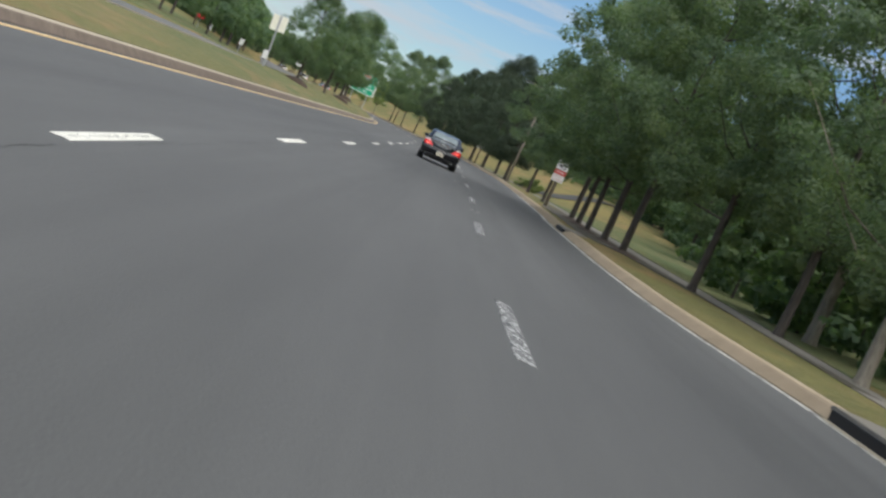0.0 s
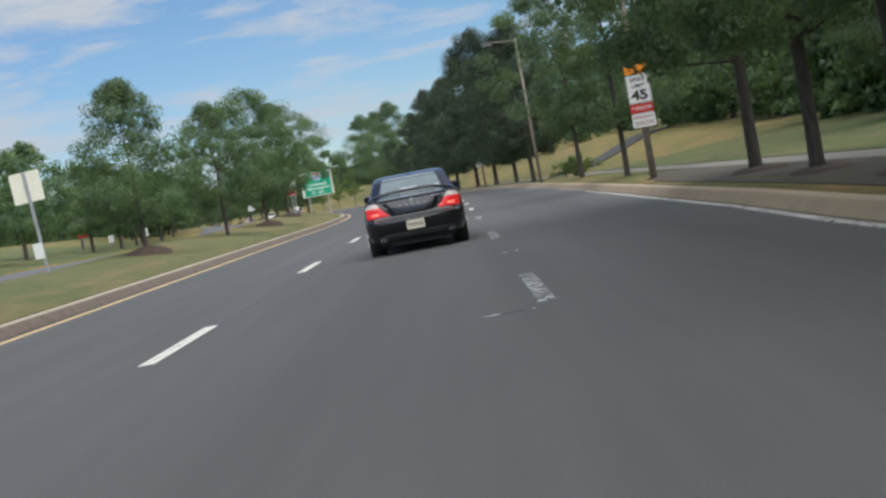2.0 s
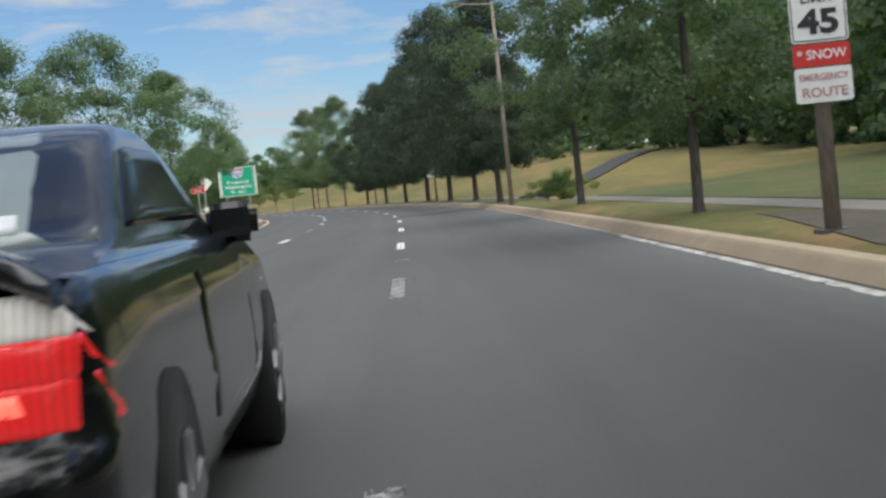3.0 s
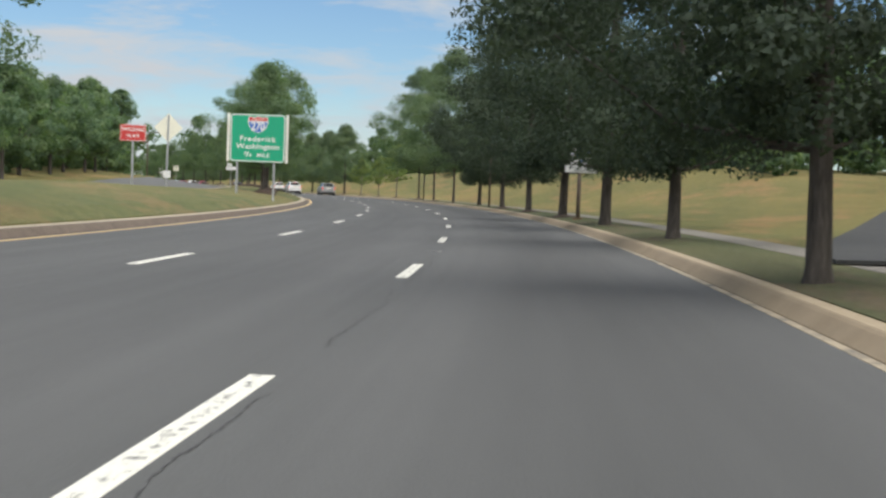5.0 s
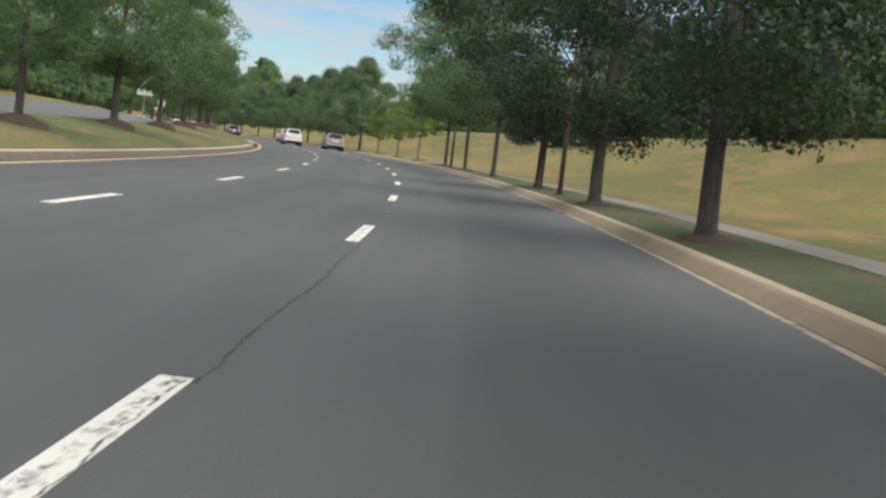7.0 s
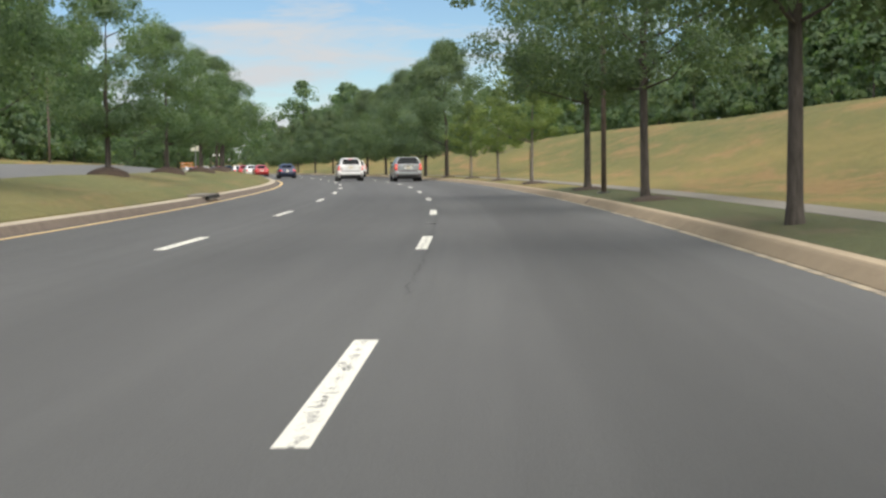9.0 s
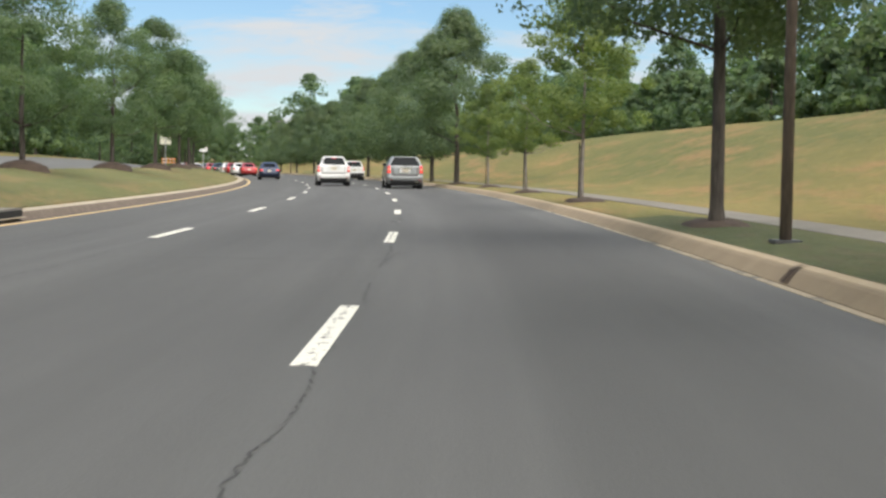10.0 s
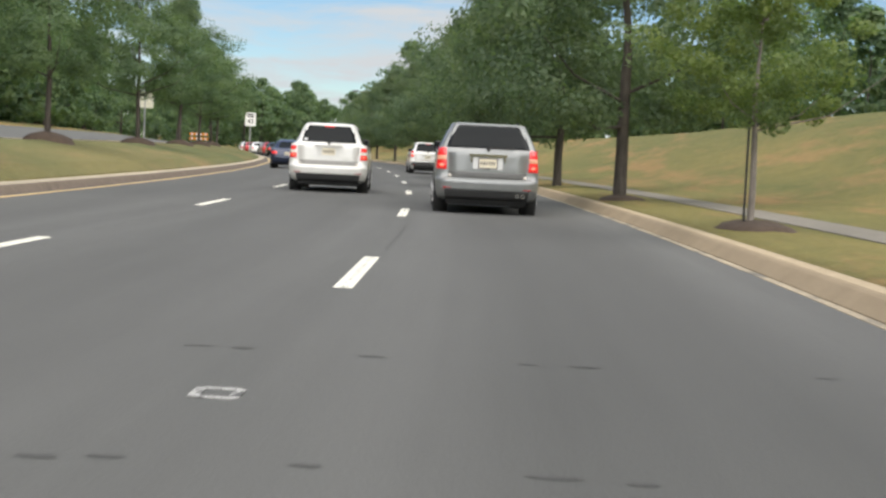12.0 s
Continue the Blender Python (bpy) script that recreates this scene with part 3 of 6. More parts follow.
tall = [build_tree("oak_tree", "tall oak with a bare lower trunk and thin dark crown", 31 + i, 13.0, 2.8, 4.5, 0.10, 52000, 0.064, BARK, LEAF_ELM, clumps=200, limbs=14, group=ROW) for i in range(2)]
young = [build_tree("young_tree", "young maple with a thin yellow-green crown in a mulch ring", 41 + i, 6.4, 1.95, 2.1, 0.066, 24000, 0.048, BARK_YOUNG, LEAF_YOUNG, clumps=140, limbs=16, group="young street trees", gap=0.08, gather=0.1) for i in range(2)]
median = [build_tree("median_tree", "round-crowned tree with mid-green leaves on the grass median", 51 + i, 8.4, 1.75, 3.8, 0.115, 34000, 0.062, BARK, LEAF_MEDIAN, clumps=150, limbs=11, group="trees on the median", gap=0.06, gather=0.12) for i in range(3)]
clear_median = [build_tree("median_tree", "dense tree with a clear lower trunk on the grass median", 56 + i, 8.8, 2.5, 3.9, 0.11, 34000, 0.066, BARK, LEAF_MEDIAN, clumps=170, limbs=9, group="trees on the median", top=0.4, gather=0.12) for i in range(2)]
lawn = [build_tree("lawn_tree", "round leafy tree on the grass bank beyond the far carriageway", 81 + i, 6.6, 1.6, 3.7, 0.13, 10400, 0.115, BARK, LEAF_FAR, clumps=90, limbs=8, group="trees on the bank") for i in range(2)]
woods = [build_tree("woodland_tree", "large leafy tree of the wood beyond the verge", 61 + i, 14.0, 0.8, 6.8, 0.26, 5600, 0.28, BARK, LEAF_FAR, clumps=150, limbs=7, group="trees of the wood", boughs=26, gather=0.36) for i in range(4)]

plant(pale, [(38.0, 9.0, 1.0), (28.3, 7.3, 0.85)], 23)
plant(high, [(45.3, 4.9, 1.0), (49.5, 4.8, 1.05), (54.6, 4.75, 0.9), (59.2, 4.85, 0.95), (64.2, 5.05, 1.0), (83.0, 5.1, 0.82), (99.0, 5.2, 0.85), (16.0, 7.0, 1.0), (84.0, 14.2, 0.75), (86.0, 16.2, 0.8), (40.0, 6.2, 1.0), (35.0, 7.4, 1.0)], 7)
plant(oaks, [(121.7, 4.78, 0.80), (136.6, 5.1, 0.84), (150.0, 5.0, 1.0), (163.4, 4.95, 1.0), (177.2, 4.9, 0.95), (190.3, 4.85, 0.9), (204.5, 4.95, 0.85), (5.0, 7.2, 1.0), (-8.0, 7.2, 1.0)], 1)
plant(short, [(302.9, 4.95, 1.12), (316.0, 5.0, 1.1), (329.0, 5.0, 1.1), (343.0, 5.0, 1.08), (357.0, 5.0, 1.1), (371.0, 5.0, 1.0), (385.0, 5.0, 1.0), (400.0, 5.0, 0.95), (416.0, 5.2, 0.9), (432.0, 5.6, 0.85)], 17)
plant(tall, [(221.2, 4.95, 0.95), (235.0, 4.98, 1.0), (246.6, 5.1, 1.0)], 2)
plant(young, [(262.9, 5.1, 0.95), (276.5, 5.05, 0.76), (290.5, 5.1, 0.78)], 3)
plant(median, [(82.0, -10.4, 0.67), (95.5, -10.0, 0.66), (107.8, -9.9, 0.84), (131.0, -10.9, 0.86), (192.5, -9.9, 0.95), (207.0, -10.3, 1.14), (221.0, -10.7, 1.0), (235.5, -11.1, 0.94), (253.1, -11.4, 0.84), (267.6, -11.4, 0.80), (283.0, -11.4, 0.80)], 4)
plant(clear_median, [(298.0, -11.4, 0.82), (314.8, -11.44, 0.86), (333.0, -11.6, 0.88), (348.6, -11.5, 0.88), (362.0, -11.5, 0.80), (376.0, -11.5, 0.80), (392.0, -11.5, 0.80)], 25)
plant(lawn, [(63.0, -27.5, 1.0), (72.0, -26.0, 0.95), (83.0, -27.0, 1.0), (94.0, -27.0, 0.95), (105.0, -27.0, 1.0), (116.0, -26.5, 0.9), (127.0, -27.5, 1.0), (138.0, -25.5, 0.95), (147.0, -25.0, 1.0), (54.0, -26.5, 0.95),
             (155.0, -25.0, 0.95), (163.0, -25.5, 1.0), (171.0, -24.6, 0.98), (179.0, -25.2, 1.0), (187.0, -24.6, 0.95), (195.0, -25.4, 1.02), (203.0, -25.0, 0.98), (211.0, -25.5, 1.0), (220.0, -25.2, 0.95), (229.0, -25.5, 0.95)], 8)

thicket = [build_tree("thicket_bush", "dense leafy undergrowth at the edge of the wood", 91 + i, 5.2, 0.1, 3.0, 0.07, 2240, 0.235, BARK, LEAF_FAR, clumps=70, limbs=6, category="bush", group="undergrowth", top=0.3) for i in range(2)]
rng = random.Random(14)
plant(thicket, [(s + rng.uniform(-1.5, 1.5), rng.uniform(-30, -25.5), rng.uniform(0.75, 1.15)) for s in range(196, 700, 5)], 11)
plant(thicket, [(s + rng.uniform(-1, 1), rng.uniform(18.5, 20.5), rng.uniform(0.6, 0.95)) for s in range(10, 114, 4)], 12)
plant(thicket, [(s + rng.uniform(-1, 1), rng.uniform(24.5, 27), rng.uniform(0.6, 0.95)) for s in range(118, 340, 5)], 13)
plant(thicket, [(s + rng.uniform(-1.5, 1.5), rng.uniform(24, 29), rng.uniform(0.8, 1.2)) for s in range(345, 450, 6)] + [(s + rng.uniform(-1.5, 1.5), rng.uniform(13, 19), rng.uniform(0.7, 1.1)) for s in range(450, 640, 7)] + [(642 + rng.uniform(-3, 3), n, rng.uniform(1.3, 1.7)) for n in range(8, 64, 4)], 14)
plant(thicket, [(s + rng.uniform(-1, 1), rng.uniform(26, 29), rng.uniform(0.8, 1.1)) for s in range(282, 346, 5)], 16)
plant(thicket, [(732 + rng.uniform(-2, 2), n, rng.uniform(1.0, 1.4)) for n in range(-24, 13, 4)], 15)
plant(thicket, [(s + rng.uniform(-1.5, 1.5), rng.uniform(-37, -33), rng.uniform(1.0, 1.3)) for s in range(236, 480, 5)], 18)
plant(thicket, [(s + rng.uniform(-1.5, 1.5), rng.uniform(-41, -31), rng.uniform(1.5, 2.0)) for s in range(396, 640, 5)], 19)
plant(thicket, [(s + rng.uniform(-1, 1), rng.uniform(18, 21.5), rng.uniform(0.5, 0.7)) for s in range(182, 226, 4)], 20)
plant(thicket, [(s + rng.uniform(-1, 1), rng.uniform(11, 14.5), rng.uniform(0.6, 0.8)) for s in range(6, 38, 4)] + [(s + rng.uniform(-1, 1), rng.uniform(9.5, 13.5), rng.uniform(0.65, 0.85)) for s in range(36, 58, 3)], 21)
slope = [build_tree("slope_bush", "bright green leafy bush on the grass slope", 171, 4.6, 0.1, 2.9, 0.07, 15000, 0.085, BARK, LEAF_SHRUB, clumps=90, limbs=8, category="bush", group="bushes on the slope", top=0.35)]
plant(slope, [(217.0, 20.6, 0.95), (223.0, 21.6, 0.8), (212.0, 22.4, 0.9)], 24)
rng = random.Random(9)
belt = []
for s in range(4, 114, 6):
    belt.append((s + rng.uniform(-2, 2), rng.uniform(19, 23), rng.uniform(0.75, 0.95)))
    belt.append((s + rng.uniform(-3, 3), rng.uniform(28, 36), rng.uniform(0.9, 1.1)))
for s in range(112, 172, 8):
    belt.append((s + rng.uniform(-2, 2), rng.uniform(25, 29), rng.uniform(0.8, 1.0)))
for s in range(112, 312, 8):
    belt.append((s + rng.uniform(-3, 3), rng.uniform(30, 38), rng.uniform(0.7, 0.95)))
for s in range(330, 430, 10):
    belt.append((s + rng.uniform(-3, 3), rng.uniform(26, 34), rng.uniform(0.55, 0.72)))
for s in range(430, 560, 10):
    belt.append((s + rng.uniform(-3, 3), rng.uniform(22, 36), rng.uniform(0.55, 0.75)))
for s in range(286, 318, 8):
    belt.append((s + rng.uniform(-3, 3), rng.uniform(31, 35), rng.uniform(0.65, 0.85)))
# a wooded rise at the outside of the far bend, with some taller trees before it
for n in range(4, 78, 5):
    for s in (556, 584):
        across = n + rng.uniform(-2, 2)
        crest = float(np.interp(across - (s - 556) * 0.34, (12, 18, 24, 30, 36, 43, 60), (14.2, 13.8, 12.7, 11.0, 9.4, 7.6, 6.5)))
        belt.append((s + rng.uniform(-4, 4), across, (crest - ground_height(s, across)) / 14.0 * rng.uniform(0.9, 1.06)))
for n in range(8, 64, 6):
    for s in (655, 682, 706):
        belt.append((s + rng.uniform(-7, 7), n + rng.uniform(-2, 2), rng.uniform(1.0, 1.2)))
belt += [(500, 27, 1.2), (492, 34, 1.15), (507, 39, 1.05), (479, 31, 1.0), (468, 26, 0.9), (515, 47, 0.95)]
plant(woods, belt, 5)
belt = []
for s in range(60, 190, 15):
    belt.append((s + rng.uniform(-3, 3), rng.uniform(-75, -55), rng.uniform(0.55, 0.75)))
for s in range(190, 310, 7):
    belt.append((s + rng.uniform(-2, 2), rng.uniform(-33, -26), rng.uniform(0.42, 0.58)))
for s in range(310, 470, 7):
    belt.append((s + rng.uniform(-2, 2), rng.uniform(-34, -26), rng.uniform(0.75, 0.95)))
for s in range(197, 470, 14):
    belt.append((s + rng.uniform(-3, 3), rng.uniform(-56, -42), rng.uniform(0.75, 1.0)))
for s in range(470, 720, 11):
    belt.append((s + rng.uniform(-3, 3), rng.uniform(-50, -26), rng.uniform(1.0, 1.35)))
plant(woods, belt, 6)


# ---- road markings and cracks ----
def flat_strip(name, length, width, material, parent, m):
    ob = mesh_object(name, [(-width / 2, 0, 0.0), (width / 2, 0, 0.0), (width / 2, length, 0.0), (-width / 2, length, 0.0),
                            (-width / 2 + 0.004, 0.004, 0.004), (width / 2 - 0.004, 0.004, 0.004), (width / 2 - 0.004, length - 0.004, 0.004), (-width / 2 + 0.004, length - 0.004, 0.004)],
                     [(4, 5, 6, 7), (0, 1, 5, 4), (1, 2, 6, 5), (2, 3, 7, 6), (3, 0, 4, 7)], material, parent)
    ob.matrix_world = m
    return ob


for k in range(-2, 50):
    for n, shift in ((0.0, 0.0), (-3.434, 0.53 if k > 5 else 0.86)):
        s = 12.87 + 12.192 * k + shift
        worn = (k < 6 and n == 0.0) or (k == 8 and n < 0)
        m = stand(s, n, 0.001)
        flat_strip("lane_dash", 3.18, 0.15, WORN_LINE if worn else WHITE_LINE, road, m)

# ---- signs, posts and small roadside things ----
SIGN_WHITE = paint("white_sign_sheet", (0.74, 0.74, 0.70), 0.5)
SIGN_BACK = paint("bare_sign_back", (0.80, 0.77, 0.62), 0.5, 0.0)
SIGN_GREEN = paint("green_sign_sheet", (0.0, 0.33, 0.165), 0.4, wear=0.08)
SIGN_RED = paint("red_sign_sheet", (0.55, 0.035, 0.03), 0.45)
SIGN_PINK = paint("faded_shield_ink", (0.72, 0.42, 0.36), 0.5)
SIGN_ORANGE = paint("orange_sign_sheet", (0.80, 0.27, 0.012), 0.45)
SIGN_BLUE = paint("blue_sign_sheet", (0.04, 0.13, 0.46), 0.45)
SIGN_BLACK = paint("black_sign_ink", (0.02, 0.02, 0.022), 0.5)
SIGN_FADED = paint("faded_red_ink", (0.45, 0.24, 0.22), 0.6)
GALVANISED = paint("galvanised_steel", (0.42, 0.43, 0.43), 0.45, 0.6, 0.25)
POLE_RUST = bark_material("weathered_pole", (0.165, 0.14, 0.11), (0.31, 0.265, 0.21))
POLE_DARK = bark_material("dark_weathered_pole", (0.08, 0.062, 0.048), (0.17, 0.13, 0.10))
LAMP_HEAD = paint("lamp_housing", (0.10, 0.10, 0.10), 0.5, 0.3)
BLACK_PLASTIC = paint("black_plastic", (0.018, 0.018, 0.019), 0.6)
STONE = concrete_material("stone", (0.16, 0.11, 0.065), (0.25, 0.18, 0.11))


def lettering(name, words, height, centre, material, parent, wide=1.0, depth=0.003, bold=0.02, space=1.0):
    """Raised letters in the built-in font, upright, facing the traffic."""
    curve = bpy.data.curves.new(name, "FONT")
    curve.body, curve.size, curve.align_x, curve.align_y, curve.extrude, curve.offset = words, height * 1.36, "CENTER", "CENTER", depth / 2, height * bold
    curve.space_character = space
    ob = new(name, curve)
    data = bpy.data.meshes.new_from_object(ob)
    bpy.data.objects.remove(ob)
    data.materials.clear()
    data.materials.append(material)
    x, y, z = centre
    data.transform(Matrix.Translation((x, y, z)) @ Matrix.Rotation(math.pi / 2, 4, "X") @ Matrix.Diagonal((wide, 1, 1, 1)))
    made = new(name, data)
    made.parent = parent
    return made


def plate(width, height, centre, depth=0.012, radius=0.04, corners=5):
    """A sign plate with rounded corners, its face to -y."""
    x, y, z = centre
    rim = []
    for cx, cz, a0 in ((1, 1, 0), (-1, 1, 90), (-1, -1, 180), (1, -1, 270)):
        for i in range(corners):
            a = radians(a0 + 90 * i / (corners - 1))
            rim.append((x + cx * (width / 2 - radius) + radius * math.cos(a), z + cz * (height / 2 - radius) + radius * math.sin(a)))
    bm = bmesh.new()
    front = [bm.verts.new((u, y, w)) for u, w in rim]
    back = [bm.verts.new((u, y + depth, w)) for u, w in rim]
    bm.faces.new(front)
    bm.faces.new(back[::-1])
    for i in range(len(rim)):
        j = (i + 1) % len(rim)
        bm.faces.new((front[i], front[j], back[j], back[i]))
    return bm


def frame_of(width, height, centre, thick, depth=0.006, radius=0.05):
    """A thin border line with rounded corners."""
    x, y, z = centre
    rings = []
    for inset in (0.0, thick):
        ring = []
        for cx, cz, a0 in ((1, 1, 0), (-1, 1, 90), (-1, -1, 180), (1, -1, 270)):
            for i in range(5):
                a = radians(a0 + 22.5 * i)
                r = max(radius - inset, 0.002)
                ring.append((x + cx * (width / 2 - radius) + r * math.cos(a), z + cz * (height / 2 - radius) + r * math.sin(a)))
        rings.append(ring)
    bm = bmesh.new()
    outer = [bm.verts.new((u, y, w)) for u, w in rings[0]]
    inner = [bm.verts.new((u, y, w)) for u, w in rings[1]]
    faces = []
    for i in range(20):
        j = (i + 1) % 20
        faces.append(bm.faces.new((outer[i], outer[j], inner[j], inner[i])))
    made = bmesh.ops.extrude_face_region(bm, geom=faces)
    bmesh.ops.translate(bm, vec=(0, depth, 0), verts=[v for v in made["geom"] if isinstance(v, bmesh.types.BMVert)])
    return bm


def guide_sign():
    s, n = 176.3, -9.13
    base = float(ground_height(s, n))
    sign = thing("guide_sign", stand(s, n, base, -3), "large green motorway guide sign on two steel posts in the median", "road sign")
    mid, wide, high = 3.42 - base, 2.78, 2.42
    part("panel", plate(wide, high, (0, 0, mid), 0.03, 0.16), SIGN_GREEN, sign, "green reflective panel")
    part("border", frame_of(wide - 0.03, high - 0.03, (0, -0.004, mid), 0.05, 0.006, 0.16), SIGN_WHITE, sign)
    for x in (-1.02, 0.86):
        low = float(ground_height(s, n + x)) - base - 0.3
        part("post", box((0.10, 0.13, mid + high / 2 - 0.1 - low), (x, 0.13, (mid + high / 2 - 0.1 + low) / 2), 0.01), GALVANISED, sign, "galvanised steel post")
    for x in (-wide / 2 - 0.10, wide / 2 + 0.10):
        part("edge_strip", box((0.13, 0.03, high + 0.04), (x, 0.02, mid), 0.004), SIGN_BACK, sign, "pale strip beside the panel")
        for k in range(15):
            part("clip", box((0.09, 0.016, 0.09), (x, -0.004, mid - high / 2 + 0.09 + k * (high - 0.16) / 14), 0.004), SIGN_WHITE, sign)
    for z in (mid - 0.7, mid + 0.1, mid + 0.8):
        part("rail", box((wide - 0.1, 0.05, 0.06), (0, 0.06, z)), GALVANISED, sign)
    # the route shield
    outline = [(-0.50, 0.36), (-0.44, 0.42), (-0.22, 0.37), (0, 0.43), (0.22, 0.37), (0.44, 0.42), (0.50, 0.36), (0.52, 0.12), (0.44, -0.14), (0.25, -0.34), (0, -0.43), (-0.25, -0.34), (-0.44, -0.14), (-0.52, 0.12)]

    def shield(scale, y, low=-9.0, high_=9.0):
        bm = bmesh.new()
        ring = [(u * scale, min(max(w * scale, low), high_)) for u, w in outline]
        front = [bm.verts.new((u, y, mid + 0.68 + w)) for u, w in ring]
        back = [bm.verts.new((u, y + 0.008, mid + 0.68 + w)) for u, w in ring]
        bm.faces.new(front)
        bm.faces.new(back[::-1])
        for i in range(len(ring)):
            j = (i + 1) % len(ring)
            bm.faces.new((front[i], front[j], back[j], back[i]))
        return bm

    badge = part("shield", shield(1.0, -0.010), SIGN_WHITE, sign, "blue and red route shield")
    part("shield_field", shield(0.92, -0.016, high_=0.14), SIGN_BLUE, badge)
    part("shield_band", shield(0.92, -0.0162, low=0.19), SIGN_RED, badge)
    lettering("route_number", "270", 0.46, (0, -0.02, mid + 0.585), SIGN_WHITE, badge, 0.74, bold=0.035)
    part("bar", box((0.56, 0.004, 0.06), (0, -0.018, mid + 0.955)), SIGN_PINK, badge, "pale lettering across the red band")
    lettering("word", "Frederick", 0.27, (0, -0.008, mid - 0.05), SIGN_WHITE, sign, 1.10, bold=0.03, space=1.16)
    lettering("word", "Washington", 0.27, (0.02, -0.008, mid - 0.43), SIGN_WHITE, sign, 1.10, bold=0.03, space=1.12)
    lettering("fraction", "3", 0.15, (-0.62, -0.008, mid - 0.76), SIGN_WHITE, sign, 1.2, bold=0.03)
    lettering("fraction", "/", 0.27, (-0.50, -0.008, mid - 0.83), SIGN_WHITE, sign, 1.5, bold=0.03)
    lettering("fraction", "4", 0.17, (-0.36, -0.008, mid - 0.88), SIGN_WHITE, sign, 1.2, bold=0.03)
    lettering("word", "MILE", 0.19, (0.30, -0.008, mid - 0.87), SIGN_WHITE, sign, 1.15, bold=0.03, space=1.1)


def lamp_pole(name, s, n, height, label, arm=1.3, side=-1, coat=None, thick=0.092):
    coat = coat or POLE_RUST
    base = float(ground_height(s, n))
    pole = thing(name, stand(s, n, base), label, "street lamp", "street lamps")
    part("base_plate", box((0.34, 0.34, 0.05), (0, 0, 0.025), 0.01), LAMP_HEAD, pole)
    smooth(part("pole", tube((0, 0, -0.2), (0, 0, height), thick, thick * 0.65, 12), coat, pole, "weathered brown pole"))
    part("arm", tube((0, 0, height - 0.1), (side * arm, 0, height + 0.02), 0.035, 0.03, 8), coat, pole)
    head = part("lamp_head", box((0.62, 0.34, 0.16), (side * (arm + 0.25), 0, height), 0.04), LAMP_HEAD, pole, "dark box-shaped lamp head")
    part("lens", box((0.46, 0.26, 0.03), (side * (arm + 0.25), 0, height - 0.09), 0.006), SIGN_WHITE, head)
    return pole


def speed_sign(pole):
    """The stack of plates fixed to a lamp pole."""
    sign = thing("speed_limit_sign", pole.matrix_world @ Matrix.Translation((0, -0.13, 0)), "white 45 speed limit sign with orange and red plates", "road sign")
    low = 1.50 - float(ground_height(74.2, 4.6))
    wide = 0.60
    part("orange_plate", plate(wide - 0.03, 0.28, (0, 0, low + 1.56), 0.01, 0.03), SIGN_ORANGE, sign, "plain orange plate")
    limit = part("limit_plate", plate(wide, 0.74, (0, 0, low + 1.03), 0.01, 0.04), SIGN_WHITE, sign, "white plate with black letters")
    part("border", frame_of(wide - 0.03, 0.71, (0, -0.003, low + 1.03), 0.012, 0.004, 0.03), SIGN_BLACK, limit)
    lettering("word", "SPEED", 0.10, (0, -0.005, low + 1.27), SIGN_BLACK, limit, 1.1)
    lettering("word", "LIMIT", 0.10, (0, -0.005, low + 1.11), SIGN_BLACK, limit, 1.1)
    lettering("number", "45", 0.25, (0, -0.005, low + 0.86), SIGN_BLACK, limit, 1.25, bold=0.05)
    red = part("red_plate", plate(wide, 0.23, (0, 0, low + 0.53), 0.01, 0.03), SIGN_RED, sign, "red plate with white letters")
    lettering("word", "* SNOW", 0.10, (0, -0.005, low + 0.53), SIGN_WHITE, red, 1.0)
    route = part("route_plate", plate(wide, 0.36, (0, 0, low + 0.22), 0.01, 0.03), SIGN_WHITE, sign, "white plate with faded letters")
    lettering("word", "EMERGENCY", 0.07, (0, -0.005, low + 0.30), SIGN_FADED, route, 0.95)
    lettering("word", "ROUTE", 0.10, (0, -0.005, low + 0.14), SIGN_FADED, route, 1.1)
    for z in (0.25, 1.0, 1.55):
        part("bracket", box((0.16, 0.06, 0.04), (0, 0.045, low + z), 0.005), GALVANISED, sign)


def post_sign(name, label, s, n, top, turn=0.0, radius=0.035, lean=0.0):
    base = float(ground_height(s, n))
    sign = thing(name, stand(s, n, base, turn) @ Matrix.Rotation(radians(lean), 4, "Y"), label, "road sign")
    part("post", box((radius * 2, radius * 1.4, top - base + 0.3), (0, 0.04, (top - base - 0.3) / 2), 0.006), GALVANISED, sign, "steel post")
    return sign, base


